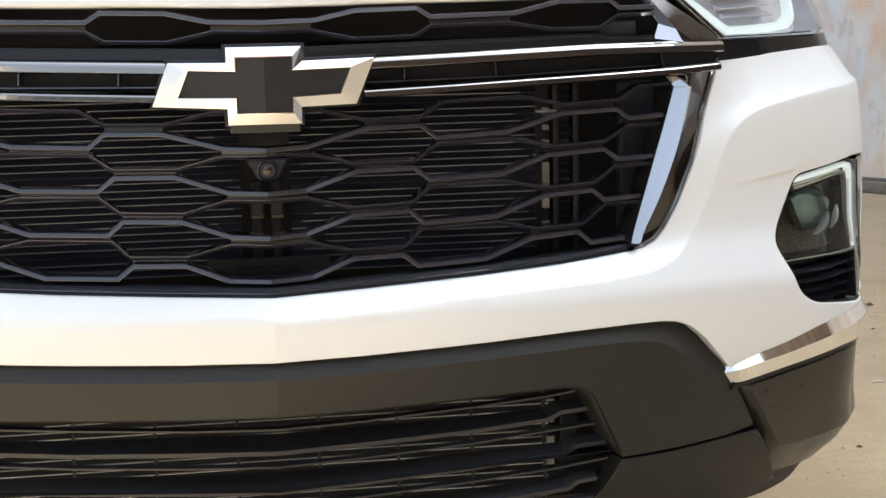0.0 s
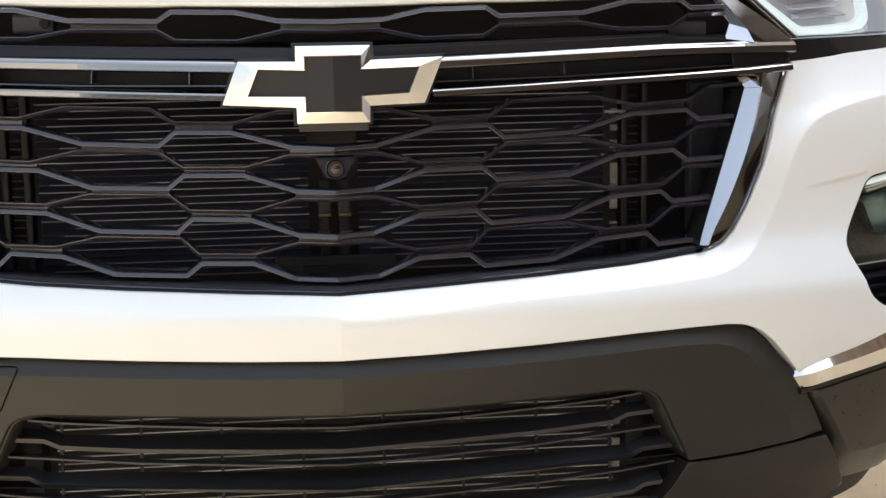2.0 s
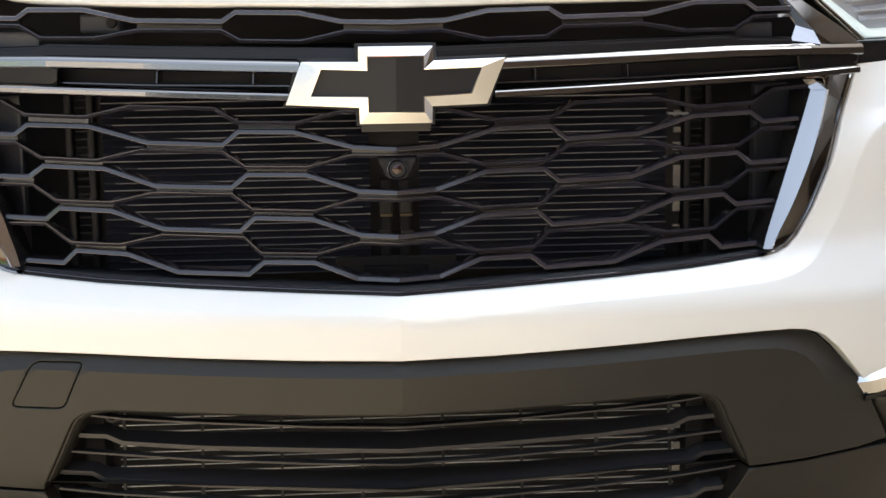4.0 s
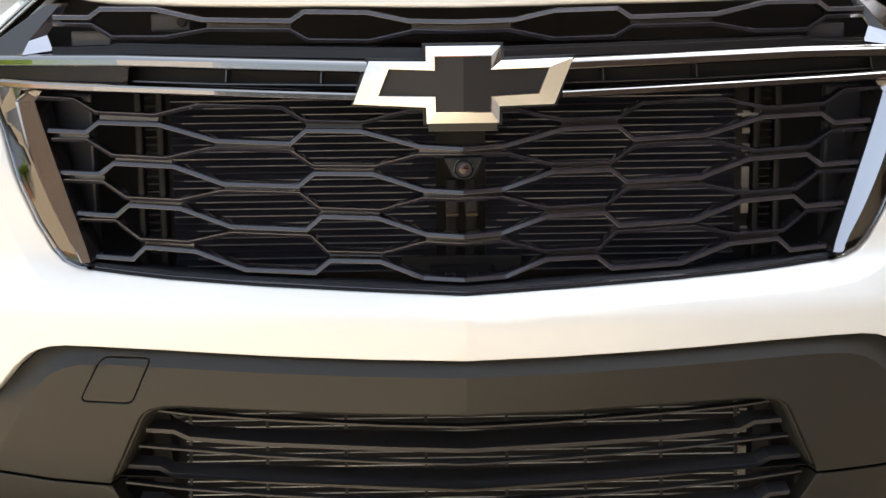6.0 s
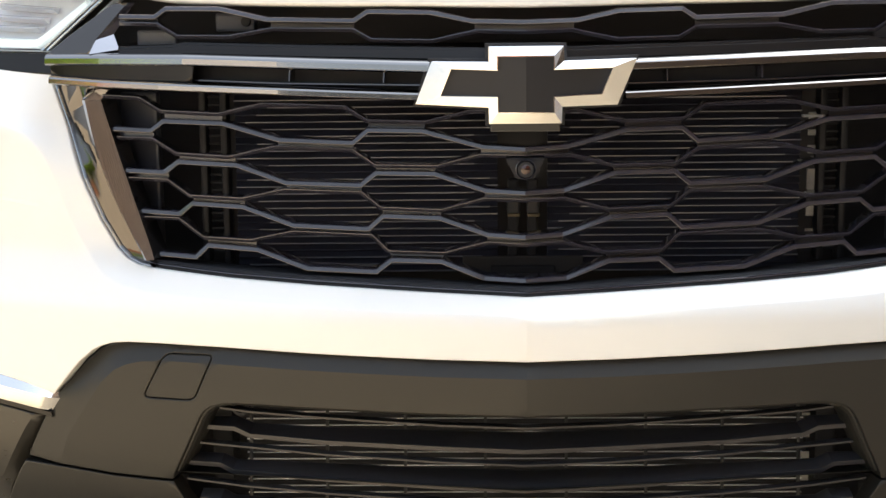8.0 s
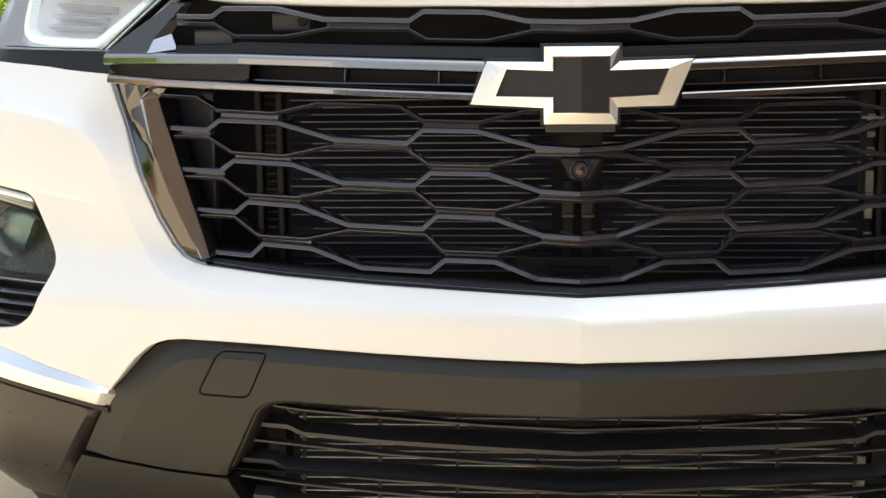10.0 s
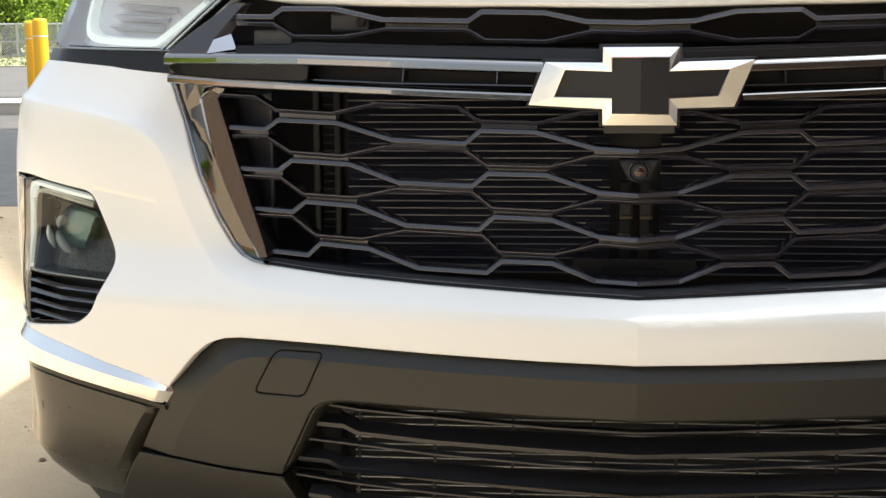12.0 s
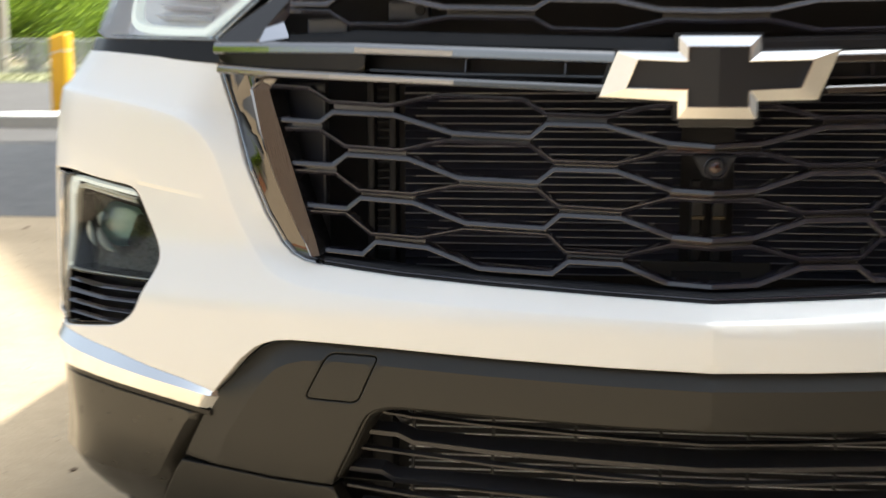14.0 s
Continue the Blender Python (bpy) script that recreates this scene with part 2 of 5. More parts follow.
# ---------------------------------------------------------------- building helpers
def part(name, bm, mat, parent=None, label="", smooth=False):
    me = bpy.data.meshes.new(name)
    bm.normal_update()
    bm.to_mesh(me)
    bm.free()
    for m in mat if isinstance(mat, (list, tuple)) else (mat,):
        me.materials.append(m)
    if smooth:
        for p in me.polygons:
            p.use_smooth = True
    ob = new(name, me)
    if parent:
        ob.parent = parent
    if label:
        tagged(ob, label)
    return ob


def box_into(bm, centre, size, turn=None, bevel=0.0):
    m = Matrix.LocRotScale(centre, turn or Euler((0, 0, 0)), size)
    made = bmesh.ops.create_cube(bm, size=1, matrix=m)
    if bevel:
        edges = {e for v in made["verts"] for e in v.link_edges}
        bmesh.ops.bevel(bm, geom=list(edges), offset=bevel, segments=2, affect="EDGES", profile=0.6)


def tube_into(bm, a, b, r1, r2=None, seg=12):
    a, b = Vector(a), Vector(b)
    m = Matrix.Translation((a + b) / 2) @ (b - a).to_track_quat("Z", "Y").to_matrix().to_4x4()
    bmesh.ops.create_cone(bm, cap_ends=True, segments=seg, radius1=r1, radius2=r1 if r2 is None else r2, depth=(b - a).length, matrix=m)


def smooth_curve(xs, ys):
    """A monotone cubic through the given values."""
    h = [b - a for a, b in zip(xs, xs[1:])]
    d = [(q - p) / k for p, q, k in zip(ys, ys[1:], h)]
    m = [d[0]] + [0 if p * q <= 0 else 3 * (a + b) / ((2 * b + a) / p + (b + 2 * a) / q) for p, q, a, b in zip(d, d[1:], h, h[1:])] + [d[-1]]

    def value(x):
        x = min(max(x, xs[0]), xs[-1])
        i = max(k for k in range(len(h)) if xs[k] <= x)
        t = (x - xs[i]) / h[i]
        return (2 * t**3 - 3 * t * t + 1) * ys[i] + (t**3 - 2 * t * t + t) * h[i] * m[i] + (3 * t * t - 2 * t**3) * ys[i + 1] + (t**3 - t * t) * h[i] * m[i + 1]

    return value


# The nose of the car in plan, one half: how far each point lies behind the tip. It turns the corner at x = 1.
NOSE = smooth_curve((0, 0.25, 0.5, 0.65, 0.75, 0.85, 0.92, 0.965), (0, 0.022, 0.062, 0.100, 0.130, 0.168, 0.210, 0.262))
PLAN = [(x, NOSE(x)) for x in np.linspace(0, 0.96, 97)]
PLAN += [(0.9725, 0.276), (0.981, 0.299), (0.987, 0.33), (0.991, 0.37), (0.994, 0.42), (0.997, 0.50), (1.0, 0.62), (1.0, 0.8), (1.0, 1.2), (1.0, 3.6)]
ALONG = np.concatenate([[0], np.cumsum([math.dist(a, b) for a, b in zip(PLAN, PLAN[1:])])])
PX, PY = np.array([p[0] for p in PLAN]), np.array([p[1] for p in PLAN])
LEAN_FRONT = smooth_curve((0.15, 0.22, 0.30, 0.40, 0.50, 0.56, 0.60, 0.65, 0.8, 0.9, 1.0, 1.1), (0.10, 0.045, 0.0, -0.025, -0.035, -0.035, -0.02, 0.0, 0.01, 0.025, 0.06, 0.12))
LEAN_SIDE = smooth_curve((0.15, 0.24, 0.32, 0.45, 0.65, 0.75, 0.83, 0.9, 1.0, 1.1), (0.09, 0.045, 0.012, 0.005, 0.0, 0.003, 0.012, 0.029, 0.075, 0.16))


def arc(x):
    """Where along the nose, measured round the corner, the point at half width x lies."""
    return float(np.interp(x, PX[:97], ALONG[:97]))


def nose_frame(s):
    x, y = float(np.interp(s, ALONG, PX)), float(np.interp(s, ALONG, PY))
    e = 0.012
    tx = float(np.interp(s + e, ALONG, PX) - np.interp(max(s - e, 0), ALONG, PX))
    ty = float(np.interp(s + e, ALONG, PY) - np.interp(max(s - e, 0), ALONG, PY))
    k = math.hypot(tx, ty)
    return x, y, ty / k, -tx / k


SHOULDER = [(0, 0.573), (0.125, 0.576), (0.324, 0.583), (0.513, 0.592), (0.573, 0.602), (0.615, 0.630), (0.657, 0.692), (0.682, 0.758), (0.707, 0.794), (0.743, 0.817), (0.817, 0.833), (0.922, 0.847), (1.15, 0.86), (4, 0.88)]


def eased(line, times=2):
    """A polyline with its corners cut, the ends kept."""
    for _ in range(times):
        out = [line[0]]
        for p, q in zip(line, line[1:]):
            out += [(p[0] * 0.75 + q[0] * 0.25, p[1] * 0.75 + q[1] * 0.25), (p[0] * 0.25 + q[0] * 0.75, p[1] * 0.25 + q[1] * 0.75)]
        line = out + [line[-1]]
    return line


SHOULDER = eased(SHOULDER[:-1]) + SHOULDER[-1:]


def shifted(line, by):
    """The line moved sideways, to its upper side where by is positive."""
    out = []
    for i, (x, z) in enumerate(line):
        a, b = line[max(i - 1, 0)], line[min(i + 1, len(line) - 1)]
        k = math.dist(a, b)
        out.append((max(x - (b[1] - a[1]) / k * by, 0.0) if i else 0.0, z + (b[0] - a[0]) / k * by))
    return out


def beyond(line, s, z):
    """Distance of a point of the skin from a line on it: positive on the line's upper or inner side."""
    best, side = 9.0, 0.0
    for (ax, az), (bx, bz) in zip(line, line[1:]):
        dx, dz = bx - ax, bz - az
        t = min(max(((s - ax) * dx + (z - az) * dz) / (dx * dx + dz * dz), 0), 1)
        d = math.hypot(s - ax - t * dx, z - az - t * dz)
        if d < best:
            best, side = d, dx * (z - az) - dz * (s - ax)
    return best if side > 0 else -best


def body(s, z, inward=0.0):
    """A point of the car's skin: s along the nose from its tip, z up, inward from the skin."""
    x, y, nx, ny = nose_frame(abs(s))
    k = min(max((abs(nx) - 0.45) / 0.5, 0), 1)
    k = k * k * (3 - 2 * k)
    d = (1 - k) * LEAN_FRONT(z) + k * LEAN_SIDE(z) + inward
    ease = min(abs(s) / 0.03, 1)
    return math.copysign(1, s) * (x - nx * d * ease), y - ny * d, z


SHOULDER_DROP = 0.022


def paint(s, z, inward=0.0):
    """The skin with the shoulder: above the shoulder line it falls back."""
    d = beyond(SHOULDER, s, z)
    k = min(max((s - 0.685) / 0.10, 0), 1) * min(max((0.90 - s) / 0.05, 0), 1)
    t = (0.702 + (s - 0.69) * 0.14 - z) / 0.085
    if k > 0 and -0.07 < t < 1:
        inward += 0.0034 * k * (1 - t if t > 0 else 1 + t / 0.07)
    d = (d + math.sqrt(d * d + 0.000003)) / 2 - 0.0003  # a soft bend, not an edge
    steep = 0.75 - 0.5 * max(0.0, 1 - ((z - 0.715) / 0.095) ** 2) * min(max((0.78 - s) / 0.06, 0.0), 1.0)  # it hardly turns beside the grille
    high = min(max((z - 0.765) / 0.06, 0.0), 1.0)
    steep, drop = steep + 0.35 * high, SHOULDER_DROP + 0.010 * high
    return body(s, z, inward + drop * (1 - math.exp(-steep * max(d, 0.0) / drop)))


def grille_skin(x, z, inward=0.0):
    return x, NOSE(abs(x)) * 0.9 + 0.03 + LEAN_FRONT(z) * 0.5 + inward, z


def dense(points, step, closed=True):
    out = []
    n = len(points)
    for i in range(n if closed else n - 1):
        a, b = points[i], points[(i + 1) % n]
        k = max(1, math.ceil(math.dist(a, b) / step))
        out += [(a[0] + (b[0] - a[0]) * j / k, a[1] + (b[1] - a[1]) * j / k) for j in range(k)]
    return out if closed else out + [points[-1]]


def rounded(points, radius, keep=(), seg=4):
    """A polygon with its corners cut round; those whose index is in keep stay sharp."""
    out = []
    n = len(points)
    for i, p in enumerate(points):
        a, b = Vector(points[i - 1]), Vector(points[(i + 1) % n])
        p = Vector(p)
        if i in keep:
            out.append(tuple(p))
            continue
        r = min(radius, (a - p).length * 0.45, (b - p).length * 0.45)
        q, w = p + (a - p).normalized() * r, p + (b - p).normalized() * r
        for j in range(seg + 1):
            t = j / seg
            out.append(tuple(q * (1 - t) ** 2 + p * 2 * t * (1 - t) + w * t * t))
    return out


def inside(poly, x, y):
    c = False
    for (ax, ay), (bx, by) in zip(poly, poly[1:] + poly[:1]):
        if (ay > y) != (by > y) and x < (bx - ax) * (y - ay) / (by - ay) + ax:
            c = not c
    return c


def panel(outline, skin, thick=0.012, edge=0.006, step=0.016, holes=(), both=True, turn=1, folds=(), soft=(), bm=None):
    """A sheet of the skin within an outline (s, z), with rounded edges and thickness; both: with its mirror image. An edge along s = 0 stays open, as the crease of the nose."""
    from mathutils.geometry import delaunay_2d_cdt

    loops = [dense(p, step) for p in (outline, *holes)]
    segs = [(a, b) for q in loops for a, b in zip(q, q[1:] + q[:1]) if not (abs(a[0]) < 1e-4 and abs(b[0]) < 1e-4)]
    A, B = np.array([s[0] for s in segs]), np.array([s[1] for s in segs])
    AB = B - A
    LL = (AB**2).sum(1)

    def distance(p):
        t = np.clip(((p - A) * AB).sum(1) / LL, 0, 1)
        return float(np.sqrt(((A + t[:, None] * AB - p) ** 2).sum(1)).min())

    def within(x, z):
        return inside(loops[0], x, z) and not any(inside(q, x, z) for q in loops[1:])

    pts, edges = [], []
    for q in loops:
        k = len(pts)
        pts += [Vector(p) for p in q]
        edges += [(k + i, k + (i + 1) % len(q)) for i in range(len(q))]
    for line in (*folds, *soft):
        q = [p for p in dense(line, step, False) if within(*p) and (p[0] < 1e-4 or distance(np.array(p)) > edge * 1.5)]
        k = len(pts)
        pts += [Vector(p) for p in q]
        edges += [(k + i, k + i + 1) for i in range(len(q) - 1) if math.dist(q[i], q[i + 1]) < step * 1.5]
    for q in loops:
        for i, p in enumerate(q):
            a, b = q[i - 1], q[(i + 1) % len(q)]
            d = Vector((b[0] - a[0], b[1] - a[1]))
            if d.length < 1e-9:
                continue
            nrm = Vector((-d.y, d.x)).normalized()
            for f in (0.12, 0.4, 0.72, 1.0, 1.35):
                for sgn in (1, -1):
                    w = Vector(p) + nrm * sgn * edge * f
                    if within(*w) and w.x > 1e-4 and distance(np.array(w)) > edge * f * 0.93:
                        pts.append(w)
    fold_points = [p for line in folds for p in dense(line, step, False)]
    guide_points = fold_points + [p for line in soft for p in dense(line, step, False)]
    xs = [p[0] for p in loops[0]]
    zs = [p[1] for p in loops[0]]
    for i in range(int(min(xs) / step), int(max(xs) / step) + 1):
        for j in range(int(min(zs) / step), int(max(zs) / step) + 2):
            w = ((i + (0.5 if j % 2 else 0)) * step, j * step * 0.9)
            if w[0] > 1e-3 and within(*w) and distance(np.array(w)) > edge * 1.35 + step * 0.4 and not any(math.dist(w, p) < step * 0.45 for p in guide_points):
                pts.append(Vector(w))
    v2, _, f2, *_ = delaunay_2d_cdt(pts, edges, [], 0, 1e-6)
    bm = bm or bmesh.new()
    for side in (1, -1) if both else (turn,):
        front, rim = [], []
        for v in v2:
            d = distance(np.array(v))
            back = edge * (1 - math.sqrt(max(0.0, 1 - (1 - d / edge) ** 2))) if d < edge else 0
            x, y, z = skin(v.x, v.y, back)
            front.append(bm.verts.new((side * x, y, z)))
        used = {}
        for tri in f2:
            cx, cz = sum(v2[i].x for i in tri) / 3, sum(v2[i].y for i in tri) / 3
            if not within(cx, cz):
                continue
            a, b, c = (v2[i] for i in tri)
            ccw = (b - a).cross(c - a) > 0
            tri = tri if ccw == (side > 0) else tri[::-1]
            bm.faces.new([front[i] for i in tri]).smooth = True
            for i, j in zip(tri, tri[1:] + tri[:1]):
                used[i, j] = used.get((i, j), 0) + 1
        rim = {}
        for i, j in used:
            if (j, i) in used or (abs(v2[i].x) < 1e-4 and abs(v2[j].x) < 1e-4):
                continue
            for k in (i, j):
                if k not in rim:
                    x, y, z = skin(v2[k].x, v2[k].y, edge + thick)
                    rim[k] = bm.verts.new((side * x, y, z))
            bm.faces.new((front[j], front[i], rim[i], rim[j]))
        if folds:
            on_fold = {f for k, f in enumerate(front) if any(math.dist(v2[k], p) < 2e-4 for p in fold_points)}
            for e in bm.edges:
                if e.verts[0] in on_fold and e.verts[1] in on_fold:
                    e.smooth = False
    for v in [v for v in bm.verts if not v.link_faces]:
        bm.verts.remove(v)
    return bm


def ribbon(path, section, skin, bm=None, mirror=False, smooth=False):
    """A bar of the given section, (across, inward) round its outline, swept along a path on the skin with mitred corners."""
    bm = bm or bmesh.new()
    n = len(path)
    for side in (1, -1) if mirror else (1,):
        rings = []
        for i, (x, z) in enumerate(path):
            a, b = Vector(path[max(i - 1, 0)]), Vector(path[min(i + 1, n - 1)])
            p = Vector((x, z))
            d1, d2 = (p - a).normalized() if i else (b - p).normalized(), (b - p).normalized() if i < n - 1 else (p - a).normalized()
            nrm = Vector((-(d1 + d2).y, (d1 + d2).x)).normalized()
            k = 1 / max(0.5, nrm.dot(Vector((-d1.y, d1.x))))
            ring = []
            for u, v in section:
                X, Y, Z = skin(x + nrm.x * u * k, z + nrm.y * u * k, v)
                ring.append(bm.verts.new((side * X, Y, Z)))
            rings.append(ring)
        m = len(section)
        faces = []
        for r, q in zip(rings, rings[1:]):
            for j in range(m):
                faces.append(bm.faces.new((r[j], r[(j + 1) % m], q[(j + 1) % m], q[j])))
        faces.append(bm.faces.new(rings[0]))
        faces.append(bm.faces.new(rings[-1][::-1]))
        for f in faces:
            f.smooth = smooth
        bmesh.ops.recalc_face_normals(bm, faces=faces)
    return bm


def loft(rows, skin, mirror=True, sides=(1, -1), smooth=False):
    """Strips between rows of points (s, z, inward)."""
    bm = bmesh.new()
    for side in sides if mirror else (1,):
        grid = []
        for row in rows:
            line = []
            for s, z, d in row:
                x, y, zz = skin(s, z, d)
                line.append(bm.verts.new((side * x, y, zz)))
            grid.append(line)
        for a, b in zip(grid, grid[1:]):
            for i in range(len(a) - 1):
                q = (a[i], a[i + 1], b[i + 1], b[i])
                f = bm.faces.new(q if side > 0 else q[::-1])
                f.smooth = smooth
        if smooth:
            for line in grid:
                for p, q in zip(line, line[1:]):
                    e = bm.edges.get((p, q))
                    if e:
                        e.smooth = False
    bmesh.ops.recalc_face_normals(bm, faces=bm.faces)
    return bm


def S(points):
    """Half widths turned into lengths along the nose."""
    return [(arc(x) if x <= 0.96 else ALONG[96] + (x - 0.96), z) for x, z in points]


def mirrored(path):
    """A half path, from the outer end to the middle, carried over to the other side."""
    return [(-x, z) for x, z in path] + [(x, z) for x, z in reversed(path) if x > 1e-4]


def thing(name, label, category, group="", at=(0, 0, 0)):
    ob = new(name)
    ob.location = at
    return tagged(ob, label, category, group)


# ---------------------------------------------------------------- setting
def sheet(name, points, z, mat, label, thick=0.05):
    bm = bmesh.new()
    top = [bm.verts.new((x, y, z)) for x, y in points]
    low = [bm.verts.new((x, y, z - thick)) for x, y in points]
    bm.faces.new(top)
    for i in range(len(top)):
        j = (i + 1) % len(top)
        bm.faces.new((top[j], top[i], low[i], low[j]))
    bmesh.ops.recalc_face_normals(bm, faces=bm.faces)
    return tagged(part(name, bm, mat), label, kind="structure")


bm = bmesh.new()
bmesh.ops.create_grid(bm, x_segments=8, y_segments=8, size=900)
tagged(part("ground", bm, CONCRETE), "pale tan concrete ground with grit and stains", "ground", kind="structure")
sheet("road", [(-60, 11.25), (40, 11.4), (40, 36), (-60, 36)], 0.004, OLD_ASPHALT, "worn grey asphalt road beyond the kerb")
sheet("pavement", [(-40, 5.5), (-3.7, 5.49), (-2.0, 5.53), (2.1, 5.5), (2.1, 11.3), (-40, 11.1)], 0.004, ASPHALT, "dark asphalt strip with cracked edge beside the concrete", 0.004)
sheet("verge", [(-90, 36), (60, 36), (60, 75), (-90, 75)], 0.03, GRASS, "dry grass verge along the fence")


def wall_block():
    """The building beside the car, whose shadow lies over the ground: a stained lime-washed wall with a plinth, and its roof edge."""
    d, nrm = Vector((-0.53, 0.848, 0)).normalized(), Vector((0.848, 0.53, 0)).normalized()
    base = Vector((3.42, 5.40, 0))
    ang = math.atan2(d.y, d.x)
    holder = tagged(new("wall_east"), "old whitewashed wall with blue and rust stains", kind="structure")
    holder.location, holder.rotation_euler = base, (0, 0, ang)
    for name, c, s, m in (("wall_face", (-3.5, -0.25, 4.9), (25.0, 0.5, 9.8), WHITEWASH), ("plinth", (-3.5, 0.02, 0.033), (25.0, 0.04, 0.066), STAINED_BASE), ("base_course", (-3.5, 0.006, 0.075), (25.0, 0.012, 0.018), DARK_BASE), ("roof_edge", (-3.5, -0.2, 9.86), (25.1, 0.7, 0.14), GALVANISED)):
        b = bmesh.new()
        box_into(b, c, s, bevel=0.01)
        part(name, b, m, holder)
    return holder


wall_block()

bm = bmesh.new()
box_into(bm, (10, -17.0, 2.2), (24, 0.3, 4.4), bevel=0.01)
behind = tagged(part("wall_behind", bm, GREY_WALL), "grey rendered wall with orange brick piers behind the viewer", kind="structure")
for k in range(12):
    bm = bmesh.new()
    box_into(bm, (-1.4 + 2.0 * k, -16.75, 2.25), (0.7, 0.25, 4.5), bevel=0.01)
    part("brick_pier", bm, BRICK, behind)
bm = bmesh.new()
box_into(bm, (13.0, -2.2, 5.75), (28.9, 0.2, 11.5), Euler((0, 0, 0.5586)))
tagged(part("wall_south", bm, TAN_WALL), "plain tan wall behind the viewer", kind="structure")
bm = bmesh.new()
for k in range(80):
    box_into(bm, (0.7 + 0.36 * k * 0.848, -9.66 + 0.36 * k * 0.53, 5.75), (0.16, 0.16, 11.5), Euler((0, 0, 0.56)))
tagged(part("trim", bm, RIB_BROWN), "brown upright ribs of the tan wall", kind="structure")
# Unseen dark panels, added so that the chrome bars mirror something dark.
bm = bmesh.new()
box_into(bm, (0.7 + 3.9 * 0.848 + 0.11, -9.66 + 3.9 * 0.53 - 0.0 + 0.16, 1.3), (8.6, 0.5, 2.6), Euler((0, 0, 0.5586)), 0.01)
tagged(part("dark_reflection_panel", bm, REFLECTED_DARK), "added dark brown panels, unseen, for the chrome to mirror", kind="structure")


bm = bmesh.new()
box_into(bm, (-30.0, -24.0, 3.1), (30, 0.4, 6.2), Euler((0, 0, -0.87)), 0.02)
yard_wall = tagged(part("wall_west", bm, GREY_WALL), "grey rendered wall across the yard with a brick bay", kind="structure")
bm = bmesh.new()
box_into(bm, (-27.9, -26.0, 1.6), (3.6, 0.9, 3.2), Euler((0, 0, -0.87)), 0.02)
bm_pale = bmesh.new()
box_into(bm_pale, (-11.5, -19.0, 3.6), (4.6, 0.6, 7.2), Euler((0, 0, -0.55)), 0.02)
part("pale_bay", bm_pale, SIDING, yard_wall, "pale metal-sided bay")
part("brick_bay", bm, BRICK, yard_wall, "orange brick bay")


# ---------------------------------------------------------------- the car
car = thing("car", "white sport utility car with black honeycomb grille, parked on concrete", "car")

GRILLE_EDGE = [(0.6973, 0.89), (0.6794, 0.8523), (0.662, 0.8165), (0.6305, 0.7445), (0.6028, 0.6872), (0.5798, 0.6504), (0.5632, 0.6354), (0.5447, 0.6277), (0.5207, 0.623), (0.4635, 0.6175), (0.4104, 0.613), (0.2853, 0.606), (0.1273, 0.599), (0, 0.594)]
CLAD_TOP = [(0, 0.511), (0.12, 0.5125), (0.27, 0.517), (0.41, 0.5225), (0.50, 0.5245), (0.545, 0.5245), (0.568, 0.522), (0.584, 0.517), (0.598, 0.510), (0.620, 0.4915), (0.638, 0.471), (0.667, 0.438)]
STRIP_TOP = [(0.650, 0.4365), (0.666, 0.4430), (0.710, 0.4555), (0.7645, 0.4685), (0.820, 0.4855), (0.8615, 0.4960), (0.886, 0.5025), (0.905, 0.5065), (0.928, 0.5130), (0.962, 0.520), (0.980, 0.520)]
STRIP_MID = [(0.655, 0.4325), (0.672, 0.4365), (0.686, 0.4405), (0.720, 0.4465), (0.765, 0.4545), (0.822, 0.4665), (0.864, 0.4770), (0.893, 0.4850), (0.930, 0.495), (0.962, 0.500), (0.980, 0.500)]
STRIP_LOW = [(0.664, 0.4120), (0.676, 0.4150), (0.720, 0.4230), (0.770, 0.4315), (0.826, 0.4410), (0.868, 0.4490), (0.915, 0.4545), (0.935, 0.457), (0.962, 0.459), (0.980, 0.4595)]
FOG = [(0.807, 0.716), (0.928, 0.737), (0.988, 0.735), (1.004, 0.715), (1.006, 0.62), (1.000, 0.527), (0.945, 0.518), (0.908, 0.511), (0.812, 0.5225), (0.785, 0.542), (0.7535, 0.6185)]
SIDE_END = ALONG[96] + 0.36
FENDER_END = ALONG[96] + 2.9

CREASE = [(s, 0.702 + (s - 0.69) * 0.14) for s in (0.705, 0.74, 0.78, 0.82)]
# white fascia, with the pockets of the fog lamps
outline = S(CLAD_TOP) + S([(0.667, 0.441)] + STRIP_TOP[2:-1]) + [(SIDE_END, 0.521), (SIDE_END, 0.912)] + S([(0.9, 0.9085), (0.80, 0.9025), (0.737, 0.8975), (0.684, 0.8945)]) + S(GRILLE_EDGE)
part("bumper_fascia", panel(outline, paint, 0.02, 0.0022, 0.014, [rounded(S(FOG), 0.016)], folds=[CREASE, [(s, z + 0.0062) for s, z in CREASE]], soft=[shifted(SHOULDER[:-1], k) for k in (-0.0022, 0.0, 0.0022, 0.009)]), WHITE, car, "white pearl-painted bumper skin")

# fenders behind the fascia, each with the wheel opening
ARCH_S, ARCH_R = ALONG[96] + 0.80, 0.43
for turn in (1, -1):
    arch = [(ARCH_S - ARCH_R * math.cos(a), 0.36 + ARCH_R * math.sin(a)) for a in np.linspace(-0.25, math.pi + 0.25, 22)]
    o = [(SIDE_END + 0.003, 0.911), (SIDE_END + 0.003, 0.521)] + arch + [(FENDER_END, 0.30), (FENDER_END, 0.925)]
    part("fender", panel(o[::-1], paint, 0.02, 0.004, 0.04, both=False, turn=turn), WHITE, car, "white painted side panel with wheel opening")

